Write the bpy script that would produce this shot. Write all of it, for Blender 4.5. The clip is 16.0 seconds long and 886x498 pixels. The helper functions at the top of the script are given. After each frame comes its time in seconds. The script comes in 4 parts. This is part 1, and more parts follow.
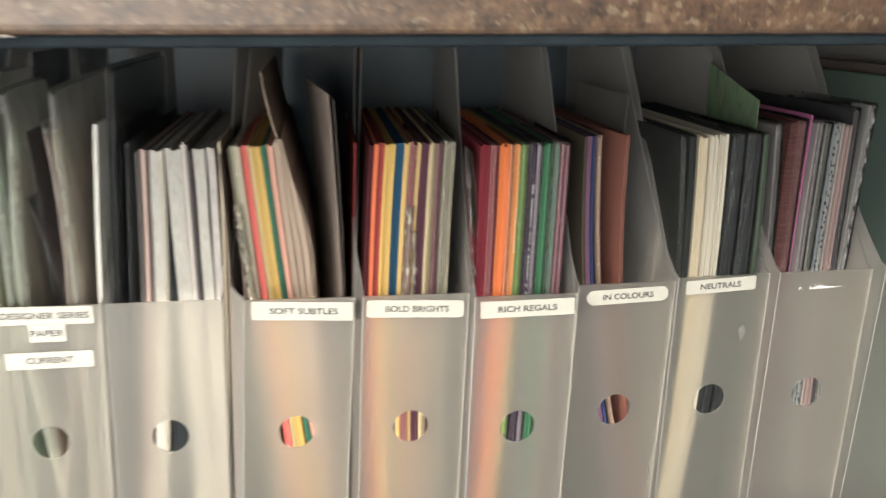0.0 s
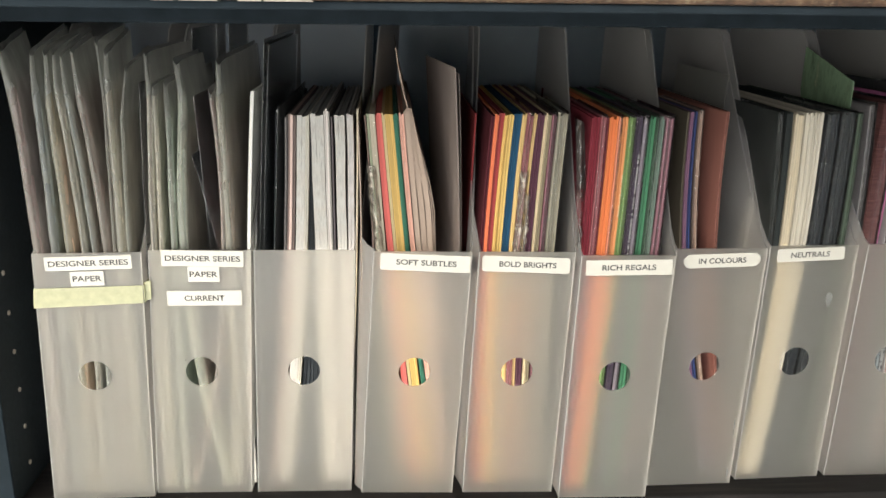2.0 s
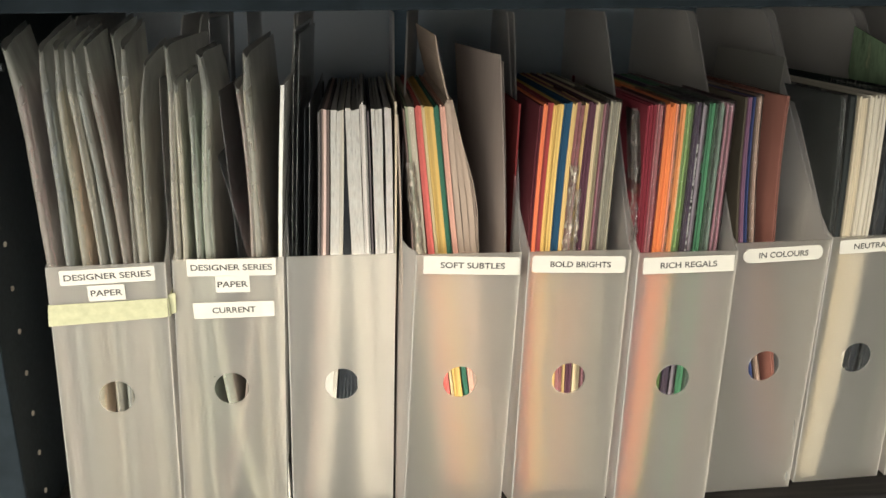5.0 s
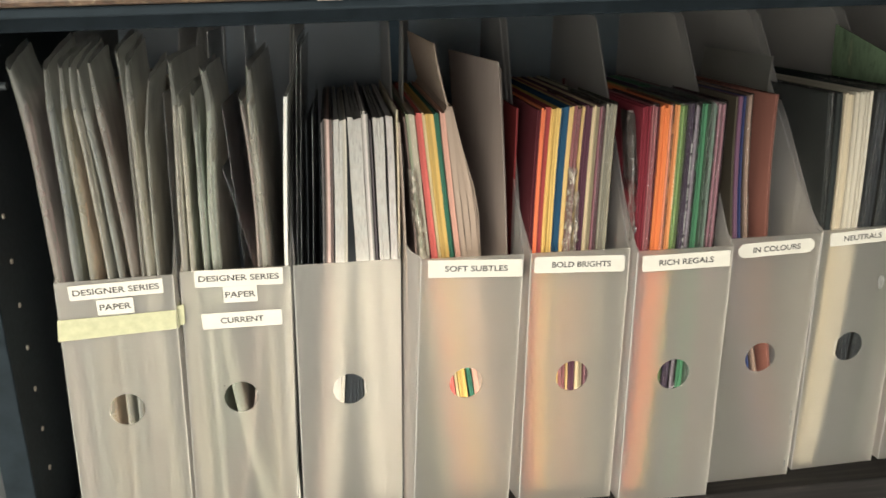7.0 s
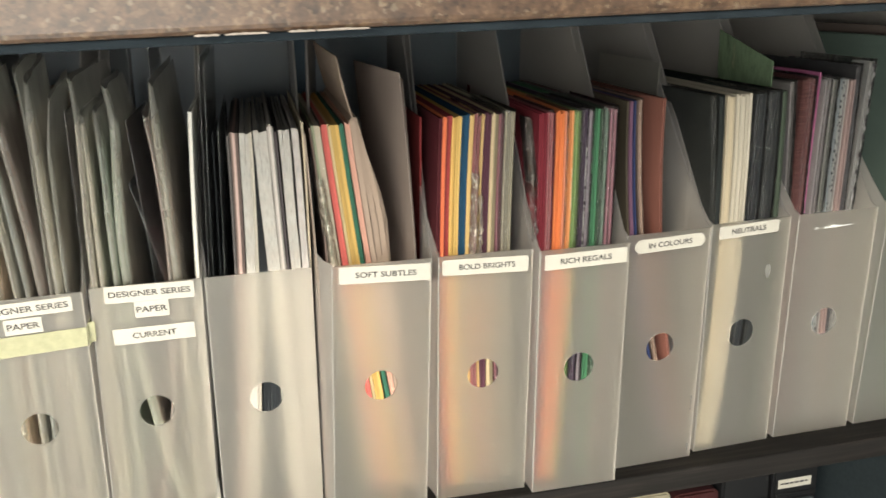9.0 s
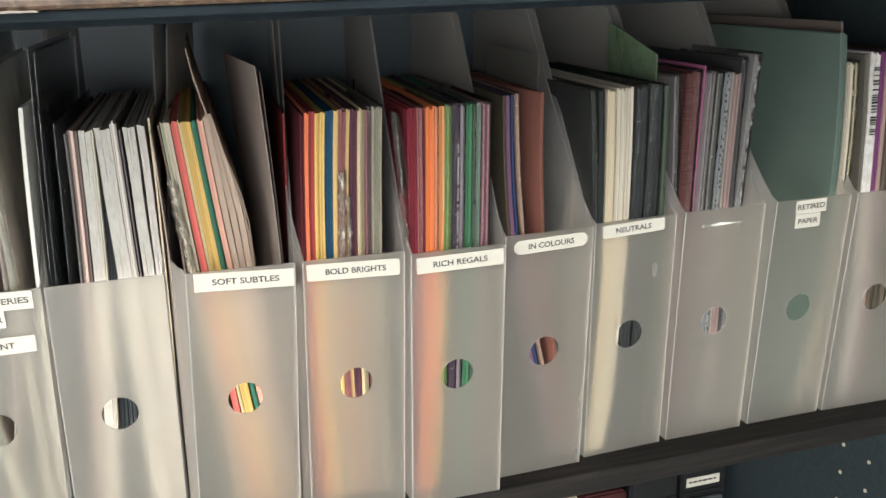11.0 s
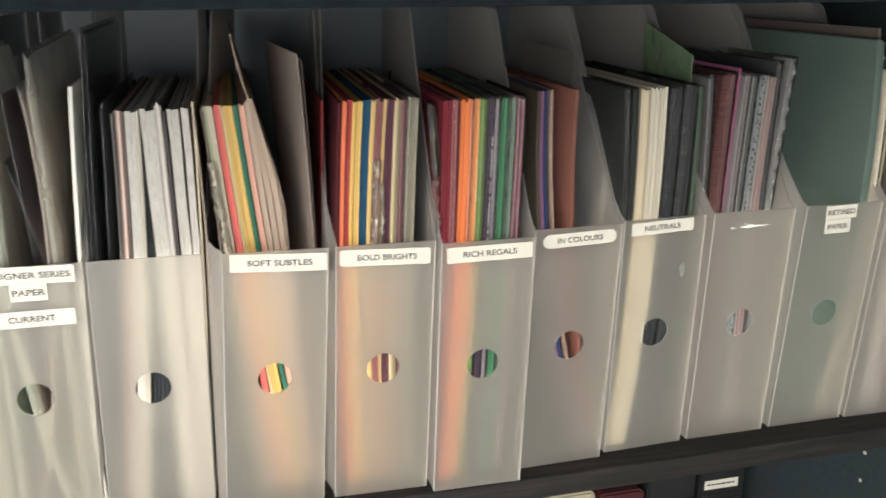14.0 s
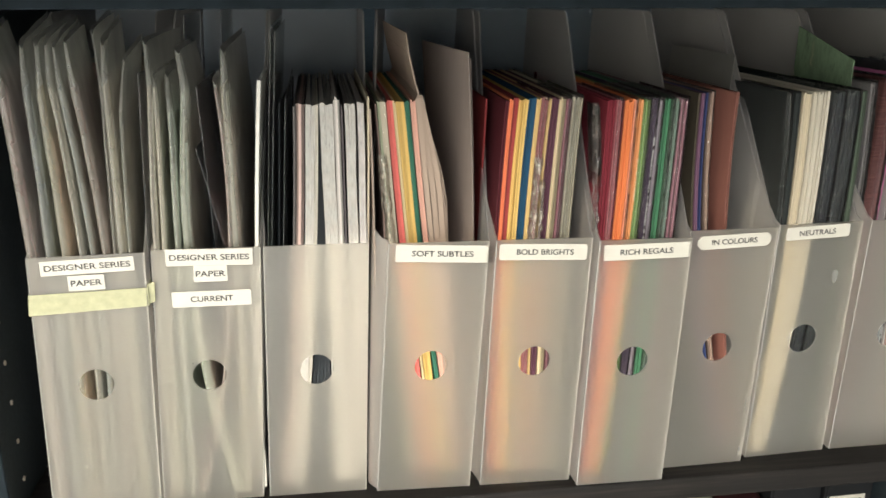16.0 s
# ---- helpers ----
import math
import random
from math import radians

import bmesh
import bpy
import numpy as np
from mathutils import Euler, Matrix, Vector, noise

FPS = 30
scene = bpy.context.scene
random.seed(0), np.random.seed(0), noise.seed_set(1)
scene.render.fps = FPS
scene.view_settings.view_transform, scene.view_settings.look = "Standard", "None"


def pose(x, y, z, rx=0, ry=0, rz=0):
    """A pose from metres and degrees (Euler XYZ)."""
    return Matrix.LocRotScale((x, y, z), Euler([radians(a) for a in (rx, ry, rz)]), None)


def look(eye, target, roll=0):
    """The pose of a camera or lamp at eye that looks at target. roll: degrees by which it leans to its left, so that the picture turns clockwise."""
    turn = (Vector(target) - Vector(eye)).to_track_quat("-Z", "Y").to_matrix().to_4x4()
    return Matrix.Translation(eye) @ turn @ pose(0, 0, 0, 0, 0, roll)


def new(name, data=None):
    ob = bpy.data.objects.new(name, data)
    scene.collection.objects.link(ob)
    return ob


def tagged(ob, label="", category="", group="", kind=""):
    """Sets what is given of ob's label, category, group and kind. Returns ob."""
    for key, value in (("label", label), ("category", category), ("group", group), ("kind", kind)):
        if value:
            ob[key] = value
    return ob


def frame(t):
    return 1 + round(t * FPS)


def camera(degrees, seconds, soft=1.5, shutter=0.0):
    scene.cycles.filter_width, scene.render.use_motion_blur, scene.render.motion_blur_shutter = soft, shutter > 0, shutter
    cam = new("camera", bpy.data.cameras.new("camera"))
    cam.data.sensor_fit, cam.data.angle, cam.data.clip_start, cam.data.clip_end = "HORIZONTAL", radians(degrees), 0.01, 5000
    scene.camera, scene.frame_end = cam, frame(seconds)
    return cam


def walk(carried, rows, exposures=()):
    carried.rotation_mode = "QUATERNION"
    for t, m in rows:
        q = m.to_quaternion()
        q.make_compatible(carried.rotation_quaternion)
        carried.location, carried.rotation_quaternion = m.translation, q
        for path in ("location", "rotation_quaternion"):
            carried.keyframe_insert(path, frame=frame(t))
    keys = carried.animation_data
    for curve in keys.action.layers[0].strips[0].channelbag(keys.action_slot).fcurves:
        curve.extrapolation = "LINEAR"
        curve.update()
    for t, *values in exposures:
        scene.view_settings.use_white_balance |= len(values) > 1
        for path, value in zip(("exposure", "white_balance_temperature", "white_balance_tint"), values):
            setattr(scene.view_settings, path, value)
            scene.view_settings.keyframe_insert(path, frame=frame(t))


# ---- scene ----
cam = camera(55.2, 16.0, soft=1.55, shutter=0.6)
# seconds, eye (metres), turn (degrees)
ROWS = [
    (0.0, -0.0968, -0.5262, 0.9155, 74.19, -0.13, -8.17),
    (0.5, -0.1214, -0.5763, 0.9274, 74.21, -0.59, -6.08),
    (0.7, -0.1257, -0.5825, 0.9216, 73.47, -0.59, -5.46),
    (1.0, -0.1317, -0.5912, 0.9153, 73.62, -0.55, -4.80),
    (1.5, -0.1343, -0.5940, 0.9117, 73.14, -0.56, -3.97),
    (2.0, -0.1379, -0.5870, 0.9114, 73.45, -0.64, -3.42),
    (2.5, -0.1395, -0.5705, 0.9141, 73.62, -0.00, -3.96),
    (3.0, -0.1438, -0.5534, 0.9159, 74.05, 0.33, -4.60),
    (3.5, -0.1604, -0.5409, 0.9105, 73.94, 0.05, -5.12),
    (4.0, -0.1687, -0.5353, 0.9041, 73.50, 0.09, -5.34),
    (6.5, -0.2018, -0.5514, 0.9108, 72.63, 1.22, -5.92),
    (7.0, -0.2026, -0.5485, 0.9117, 72.90, 1.53, -7.33),
    (7.5, -0.2007, -0.5488, 0.9135, 72.67, 2.00, -9.23),
    (8.0, -0.2066, -0.5555, 0.9142, 72.29, 2.11, -10.76),
    (8.5, -0.2043, -0.5624, 0.9215, 72.68, 2.19, -11.86),
    (9.0, -0.1917, -0.5672, 0.9198, 72.79, 2.12, -12.62),
    (9.5, -0.1701, -0.5604, 0.9152, 72.60, 2.00, -13.64),
    (10.0, -0.1505, -0.5559, 0.9136, 72.32, 1.84, -14.61),
    (12.5, -0.1151, -0.5451, 0.9156, 72.26, 1.83, -16.50),
    (13.0, -0.1149, -0.5455, 0.9123, 72.14, 1.78, -16.50),
    (13.5, -0.1197, -0.5518, 0.9140, 72.00, 1.08, -15.53),
    (14.0, -0.1342, -0.5594, 0.9120, 72.18, 0.19, -13.74),
    (14.5, -0.1532, -0.5650, 0.9118, 72.62, 0.17, -11.95),
    (15.0, -0.1726, -0.5682, 0.9146, 72.69, 0.29, -10.17),
    (15.5, -0.1865, -0.5643, 0.9089, 72.60, 0.13, -9.07),
    (16.0, -0.1959, -0.5657, 0.9086, 72.62, -0.11, -8.25),
]
# seconds, exposure in stops, white balance in kelvin, tint
BALANCE = [(0.0, 0.38, 6800, 10), (0.5, 0.20, 6750, 10), (1.0, 0.31, 6700, 10), (2.5, 0.34, 6600, 10), (4.0, 0.30, 7100, 10), (6.5, 0.32, 7050, 9), (8.0, 0.34, 7100, 9),
           (9.0, 0.35, 7050, 9), (10.0, 0.33, 6650, 9), (12.5, 0.34, 6500, 10), (14.0, 0.35, 6700, 10), (16.0, 0.33, 6850, 9)]
walk(cam, [(t, pose(x, y, z, rx, ry, rz)) for t, x, y, z, rx, ry, rz in ROWS], BALANCE)

# ---------------------------------------------------------------- world and light
world = bpy.data.worlds.new("world")
scene.world = world
world.use_nodes = True
sky = world.node_tree.nodes.new("ShaderNodeTexSky")
sky.sky_type = "NISHITA"
sky.sun_disc = False
sky.sun_elevation, sky.sun_rotation = radians(40), radians(200)
world.node_tree.links.new(sky.outputs[0], world.node_tree.nodes["Background"].inputs[0])
world.node_tree.nodes["Background"].inputs[1].default_value = 0.12

WINDOW = (-2.70, -1.36, 1.16, 1.85)  # x0, x1, z0, z1 in the wall behind the camera
ROOM = (-2.8, 2.0, -2.0, 0.62, 2.4)  # x0, x1, y0, y1, height
lamp = bpy.data.lights.new("window_light", "AREA")
lamp.shape, lamp.size, lamp.size_y = "RECTANGLE", WINDOW[1] - WINDOW[0], WINDOW[3] - WINDOW[2]
lamp.energy, lamp.color = 54, (1.0, 0.905, 0.745)
new("window_light", lamp).matrix_world = look(((WINDOW[0] + WINDOW[1]) / 2, ROOM[2] - 0.02, (WINDOW[2] + WINDOW[3]) / 2), ((WINDOW[0] + WINDOW[1]) / 2, 0, 1.0))

FILLGAP = (-1.26, -0.16, 0.05, 1.65)  # x0, x1, z0, z1 of an unseen fill-light opening added in the same wall
lamp2 = bpy.data.lights.new("added_fill_light", "AREA")
lamp2.shape, lamp2.size, lamp2.size_y = "RECTANGLE", FILLGAP[1] - FILLGAP[0], FILLGAP[3] - FILLGAP[2]
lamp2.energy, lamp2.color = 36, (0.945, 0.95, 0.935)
new("added_fill_light", lamp2).matrix_world = look(((FILLGAP[0] + FILLGAP[1]) / 2, ROOM[2] - 0.02, (FILLGAP[2] + FILLGAP[3]) / 2), ((FILLGAP[0] + FILLGAP[1]) / 2, 0, 1.0))

# ---------------------------------------------------------------- materials
def material(name, base, rough=0.5, metal=0.0, spec=0.5):
    m = bpy.data.materials.new(name)
    m.use_nodes = True
    b = m.node_tree.nodes["Principled BSDF"]
    b.inputs["Base Color"].default_value = (*base, 1)
    b.inputs["Roughness"].default_value = rough
    b.inputs["Metallic"].default_value = metal
    b.inputs["Specular IOR Level"].default_value = spec
    return m


def node(m, kind, **inputs):
    n = m.node_tree.nodes.new(kind)
    for key, value in inputs.items():
        n.inputs[key.replace("_", " ")].default_value = value
    return n


def link(m, a, b):
    m.node_tree.links.new(a, b)


def coords(m, scale=(1, 1, 1), rotation=(0, 0, 0)):
    c = node(m, "ShaderNodeTexCoord")
    p = node(m, "ShaderNodeMapping")
    p.inputs["Scale"].default_value = scale
    p.inputs["Rotation"].default_value = rotation
    link(m, c.outputs["Object"], p.inputs["Vector"])
    return p.outputs["Vector"]


def noise_of(m, vector, scale, detail=4.0, rough=0.55):
    n = node(m, "ShaderNodeTexNoise", Scale=scale, Detail=detail, Roughness=rough)
    link(m, vector, n.inputs["Vector"])
    return n.outputs["Fac"]


def ramp(m, fac, stops):
    r = node(m, "ShaderNodeValToRGB")
    e = r.color_ramp.elements
    while len(e) < len(stops):
        e.new(0.5)
    for el, (pos, col) in zip(e, stops):
        el.position, el.color = pos, (*col, 1)
    link(m, fac, r.inputs["Fac"])
    return r.outputs["Color"]


def bump(m, height, strength, distance, target=None):
    b = node(m, "ShaderNodeBump", Strength=strength, Distance=distance)
    link(m, height, b.inputs["Height"])
    link(m, b.outputs["Normal"], (target or m.node_tree.nodes["Principled BSDF"]).inputs["Normal"])


def mix_rgb(m, fac, a, b, mode="MIX"):
    n = node(m, "ShaderNodeMix")
    n.data_type, n.blend_type = "RGBA", mode
    for value, socket in ((fac, n.inputs[0]), (a, n.inputs[6]), (b, n.inputs[7])):
        if isinstance(value, (int, float)):
            socket.default_value = value
        elif isinstance(value, tuple):
            socket.default_value = (*value, 1)
        else:
            link(m, value, socket)
    return n.outputs[2]


def tint(c, k):
    return tuple(min(1.0, v * k) for v in c)


def mat_dark_wood(name="black_brown_wood", low=(0.008, 0.007, 0.007), mid=(0.017, 0.015, 0.014), high=(0.042, 0.034, 0.030), scuff=(0.026, 0.025, 0.025)):
    m = material(name, mid, 0.62, 0.0, 0.22)
    grain = noise_of(m, coords(m, (3, 60, 60)), 4.0, 6.0)
    wear = noise_of(m, coords(m), 9.0, 3.0)
    col = ramp(m, grain, [(0.3, low), (0.55, mid), (0.75, high)])
    col = mix_rgb(m, wear, col, mix_rgb(m, 0.35, col, scuff))
    bs = m.node_tree.nodes["Principled BSDF"]
    link(m, col, bs.inputs["Base Color"])
    bump(m, grain, 0.12, 0.0005)
    return m


def mat_counter():
    m = material("speckled_brown_stone", (0.25, 0.18, 0.14), 0.38)
    v = coords(m)
    grain = node(m, "ShaderNodeTexVoronoi", Scale=850.0)
    link(m, v, grain.inputs["Vector"])
    pick = node(m, "ShaderNodeSeparateColor")
    link(m, grain.outputs["Color"], pick.inputs[0])
    big = noise_of(m, v, 140.0, 6.0, 0.75)
    base = ramp(m, big, [(0.30, (0.017, 0.012, 0.010)), (0.46, (0.060, 0.034, 0.023)), (0.56, (0.108, 0.065, 0.041)), (0.72, (0.201, 0.132, 0.086))])
    grit = ramp(m, pick.outputs[0], [(0.0, (0.013, 0.010, 0.010)), (0.16, (0.081, 0.047, 0.031)), (0.55, (0.113, 0.067, 0.042)), (0.80, (0.242, 0.163, 0.098)), (0.94, (0.371, 0.310, 0.212))])
    m.node_tree.nodes[-1].color_ramp.interpolation = "CONSTANT"
    col = mix_rgb(m, 0.28, base, grit)
    cloud = noise_of(m, v, 30.0, 4.0)
    col = mix_rgb(m, ramp(m, cloud, [(0.35, (0, 0, 0)), (0.7, (0.402, 0.429, 0.409))]), col, mix_rgb(m, 0.5, col, (0.060, 0.041, 0.032)))
    link(m, col, m.node_tree.nodes["Principled BSDF"].inputs["Base Color"])
    bump(m, big, 0.2, 0.0005)
    return m


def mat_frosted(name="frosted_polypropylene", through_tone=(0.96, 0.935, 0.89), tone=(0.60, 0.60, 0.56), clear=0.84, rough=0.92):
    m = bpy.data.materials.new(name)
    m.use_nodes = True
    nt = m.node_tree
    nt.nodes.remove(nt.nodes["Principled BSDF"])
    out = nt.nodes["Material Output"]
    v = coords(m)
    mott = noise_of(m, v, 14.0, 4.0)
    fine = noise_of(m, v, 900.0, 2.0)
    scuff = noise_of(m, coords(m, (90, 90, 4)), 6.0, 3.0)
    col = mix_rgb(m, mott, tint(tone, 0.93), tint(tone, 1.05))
    refr = node(m, "ShaderNodeBsdfRefraction", Roughness=rough, IOR=1.31)
    refr.inputs["Color"].default_value = (*through_tone, 1)
    diff = node(m, "ShaderNodeBsdfDiffuse")
    trans = node(m, "ShaderNodeBsdfTranslucent")
    gloss = node(m, "ShaderNodeBsdfGlossy", Roughness=0.42)
    for n in (diff, trans):
        link(m, col, n.inputs["Color"])
    gloss.inputs["Color"].default_value = (0.72, 0.73, 0.75, 1)
    bump(m, fine, 0.12, 0.0002, gloss)
    body = node(m, "ShaderNodeMixShader", Fac=0.5)
    link(m, diff.outputs[0], body.inputs[1])
    link(m, trans.outputs[0], body.inputs[2])
    see = node(m, "ShaderNodeMixShader", Fac=clear)
    link(m, body.outputs[0], see.inputs[1])
    link(m, refr.outputs[0], see.inputs[2])
    fres = node(m, "ShaderNodeFresnel", IOR=1.45)
    amount = node(m, "ShaderNodeMath")
    amount.operation = "MULTIPLY"
    link(m, fres.outputs[0], amount.inputs[0])
    link(m, ramp(m, scuff, [(0.35, (0.75, 0.75, 0.75)), (0.7, (1, 1, 1))]), amount.inputs[1])
    top = node(m, "ShaderNodeMixShader")
    link(m, amount.outputs[0], top.inputs[0])
    link(m, see.outputs[0], top.inputs[1])
    link(m, gloss.outputs[0], top.inputs[2])
    link(m, top.outputs[0], out.inputs["Surface"])
    return m


def mat_film(name, haze=0.25, tone=(0.75, 0.77, 0.76), rough=0.16, crinkle=0.5, patch=0.0, ior=1.36):
    """Thin clear plastic film: mostly see-through, a little haze, crinkled gloss, and pale flakes painted as glints."""
    m = bpy.data.materials.new(name)
    m.use_nodes = True
    nt = m.node_tree
    nt.nodes.remove(nt.nodes["Principled BSDF"])
    clear = node(m, "ShaderNodeBsdfTransparent")
    diff = node(m, "ShaderNodeBsdfDiffuse")
    trans = node(m, "ShaderNodeBsdfTranslucent")
    for n in (diff, trans):
        n.inputs["Color"].default_value = (*tone, 1)
    gloss = node(m, "ShaderNodeBsdfGlossy", Roughness=rough)
    v = coords(m, (1, 1, 0.35))
    bump(m, noise_of(m, v, 120.0, 4.0, 0.7), crinkle, 0.003, gloss)
    haze_f = ramp(m, noise_of(m, v, 60.0, 4.0), [(0.3, (haze * 0.6,) * 3), (0.75, (min(1, haze * 1.5),) * 3)])
    # Pale flakes of haze painted in as glints on the creases
    if patch:
        glint_flake = noise_of(m, coords(m, (1.6, 1, 0.55)), 230.0, 5.0, 0.7)
        haze_f = mix_rgb(m, ramp(m, glint_flake, [(0.50, (0, 0, 0)), (0.64, (1, 1, 1))]), haze_f, (patch,) * 3)
    body = node(m, "ShaderNodeMixShader", Fac=0.4)
    link(m, diff.outputs[0], body.inputs[1])
    link(m, trans.outputs[0], body.inputs[2])
    see = node(m, "ShaderNodeMixShader")
    link(m, haze_f, see.inputs[0])
    link(m, clear.outputs[0], see.inputs[1])
    link(m, body.outputs[0], see.inputs[2])
    fres = node(m, "ShaderNodeFresnel", IOR=ior)
    top = node(m, "ShaderNodeMixShader")
    link(m, fres.outputs[0], top.inputs[0])
    link(m, see.outputs[0], top.inputs[1])
    link(m, gloss.outputs[0], top.inputs[2])
    link(m, top.outputs[0], nt.nodes["Material Output"].inputs["Surface"])
    return m


PAPERS = {}


def mat_card(color, kind="plain"):
    """Card stock: fine sheet edges and small tone changes from sheet to sheet."""
    key = (color, kind)
    if key in PAPERS:
        return PAPERS[key]
    grey = 0.3 * color[0] + 0.55 * color[1] + 0.15 * color[2]
    color = tuple(0.86 * v + 0.14 * grey for v in color)
    m = material("card_" + kind, color, 0.75, 0, 0.25)
    bs = m.node_tree.nodes["Principled BSDF"]
    g = node(m, "ShaderNodeObjectInfo")
    isl = g.outputs["Random"]
    lines = noise_of(m, coords(m, (2200, 30, 3)), 1.0, 2.0)
    fibre = noise_of(m, coords(m, (700, 700, 60)), 1.0, 3.0)
    if kind == "plain":
        col = ramp(m, isl, [(0.0, tint(color, 0.82)), (0.5, color), (1.0, tint(color, 1.15))])
    elif kind == "mixed":
        col = ramp(m, isl, [(0.0, tint(color, 0.5)), (0.35, color), (0.65, tint(color, 1.5)), (1.0, (0.55, 0.47, 0.36))])
        m.node_tree.nodes[-1].color_ramp.interpolation = "CONSTANT"
    elif kind == "wash":
        cloud = noise_of(m, coords(m, (60, 60, 22)), 1.0, 5.0, 0.7)
        col = ramp(m, cloud, [(0.32, tint(color, 0.40)), (0.48, color), (0.60, tint(color, 0.7)), (0.72, (0.36, 0.38, 0.24))])
    elif kind == "printed":
        streak = noise_of(m, coords(m, (160, 40, 12)), 1.0, 3.0, 0.6)
        cloud = noise_of(m, coords(m, (20, 24, 24)), 1.0, 4.0, 0.6)
        col = ramp(m, streak, [(0.3, tint(color, 0.84)), (0.5, color), (0.7, tint(color, 1.12))])
        shade = tuple(0.72 * v + 0.10 * w for v, w in zip(color, (0.42, 0.30, 0.26)))
        col = mix_rgb(m, ramp(m, cloud, [(0.42, (0, 0, 0)), (0.60, (0.8, 0.8, 0.8))]), col, shade)
    elif kind == "white":
        blot = noise_of(m, coords(m, (900, 200, 110)), 1.0, 6.0, 0.75)
        band = noise_of(m, coords(m, (90, 10, 160)), 1.0, 3.0)
        col = ramp(m, blot, [(0.33, tint(color, 0.62)), (0.47, color), (0.65, tint(color, 1.2))])
        col = mix_rgb(m, ramp(m, band, [(0.40, (0, 0, 0)), (0.62, (1, 1, 1))]), col, mix_rgb(m, 0.35, col, (0.46, 0.40, 0.36)))
    elif kind == "wood":
        streak = noise_of(m, coords(m, (30, 30, 900)), 1.0, 4.0, 0.7)
        col = ramp(m, streak, [(0.3, tint(color, 0.35)), (0.5, color), (0.68, tint(color, 2.2))])
    elif kind == "spots":
        cells = node(m, "ShaderNodeTexVoronoi", Scale=1.0, Randomness=0.9)
        link(m, coords(m, (420, 260, 260)), cells.inputs["Vector"])
        col = ramp(m, cells.outputs["Distance"], [(0.30, (0.03, 0.03, 0.035)), (0.42, color)])
    col = mix_rgb(m, lines, mix_rgb(m, 0.08 if kind == "white" else 0.18, col, (0.02, 0.02, 0.02)), col)
    link(m, col, bs.inputs["Base Color"])
    bump(m, fibre, 0.05, 0.0002)
    PAPERS[key] = m
    return m


def mat_plain(name, color, rough, vary=0.08, scale=30.0, metal=0.0):
    m = material(name, color, rough, metal)
    n = noise_of(m, coords(m), scale, 4.0)
    col = ramp(m, n, [(0.3, tint(color, 1 - vary)), (0.7, tint(color, 1 + vary))])
    link(m, col, m.node_tree.nodes["Principled BSDF"].inputs["Base Color"])
    bump(m, noise_of(m, coords(m), scale * 12, 2.0), 0.08, 0.0005)
    return m


WOOD = mat_dark_wood()
# Blue-grey haze over the dark wood is put into these two colours
HAZEBACK = mat_dark_wood("dark_back_with_haze", (0.034, 0.058, 0.080), (0.044, 0.074, 0.100), (0.054, 0.088, 0.118), (0.050, 0.082, 0.110))
HAZESIDE = mat_dark_wood("dark_side_with_haze", (0.024, 0.034, 0.040), (0.031, 0.043, 0.050), (0.038, 0.051, 0.058), (0.036, 0.049, 0.056))
STONE = mat_counter()
FROST = mat_frosted()
SIDE = mat_frosted("frosted_polypropylene_side", (0.86, 0.85, 0.83), (0.62, 0.60, 0.575), 0.64, 0.40)
# Same plastic at the back, with shade and blue haze put into its tone
SHADEDREAR = mat_frosted("frosted_back_in_shade", (0.86, 0.90, 0.93), (0.32, 0.42, 0.50), 0.86, 0.40)
# Folds are paler plastic; the light they catch is painted in too
EDGE = mat_frosted("pale_fold_edge_light", (0.89, 0.86, 0.81), (0.86, 0.85, 0.82), 0.25, 0.5)
WRAP = mat_film("cellophane_wrap", 0.02, (0.72, 0.70, 0.66), 0.11, 1.0, 0.05, 1.30)
CRUMPLE = mat_film("crumpled_cellophane", 0.20, (0.98, 0.88, 0.74), 0.12, 1.0, 0.90, 1.7)
THINWRAP = mat_film("thin_crumpled_cellophane", 0.06, (0.80, 0.74, 0.72), 0.12, 1.0, 0.50, 1.6)
SLEEVE = mat_film("plastic_sleeve", 0.30, (0.76, 0.77, 0.70), 0.28, 0.35)
CLEAR = mat_film("clear_plastic_film", 0.05, (0.58, 0.68, 0.74), 0.16, 0.10, 0.0, 1.4)
NAVY = mat_plain("dark_gap_sheet", (0.009, 0.015, 0.022), 0.62, 0.12, 20)
FAINT = mat_film("faint_scuff", 0.40, (0.85, 0.84, 0.82), 0.4, 0.2)
SMEAR = mat_film("scuffed_patch", 0.14, (0.85, 0.85, 0.83), 0.4, 0.2)


LABEL = mat_plain("label_tape", (0.62, 0.60, 0.54), 0.5, 0.04, 60)
INK = mat_plain("black_ink", (0.022, 0.021, 0.024), 0.5)
MASKING = mat_plain("masking_tape", (0.46, 0.46, 0.30), 0.8, 0.12, 160)
CHROME = mat_plain("chrome", (0.85, 0.84, 0.80), 0.38, 0.05, 40, 1.0)
PIN = mat_plain("pale_wood_core", (0.55, 0.5, 0.42), 0.6)
CHIP = mat_plain("exposed_white_core", (0.30, 0.26, 0.23), 0.7, 0.15, 300)
BLACK = mat_plain("black_plastic", (0.015, 0.016, 0.018), 0.35)
SLATE = mat_plain("dark_slate_paint", (0.020, 0.026, 0.030), 0.6, 0.15, 12)
RED = mat_plain("red_plastic", (0.06, 0.016, 0.017), 0.4)
GREY = mat_plain("grey_plastic", (0.055, 0.066, 0.072), 0.4)
BEIGE = mat_plain("beige_plastic", (0.36, 0.33, 0.24), 0.5)
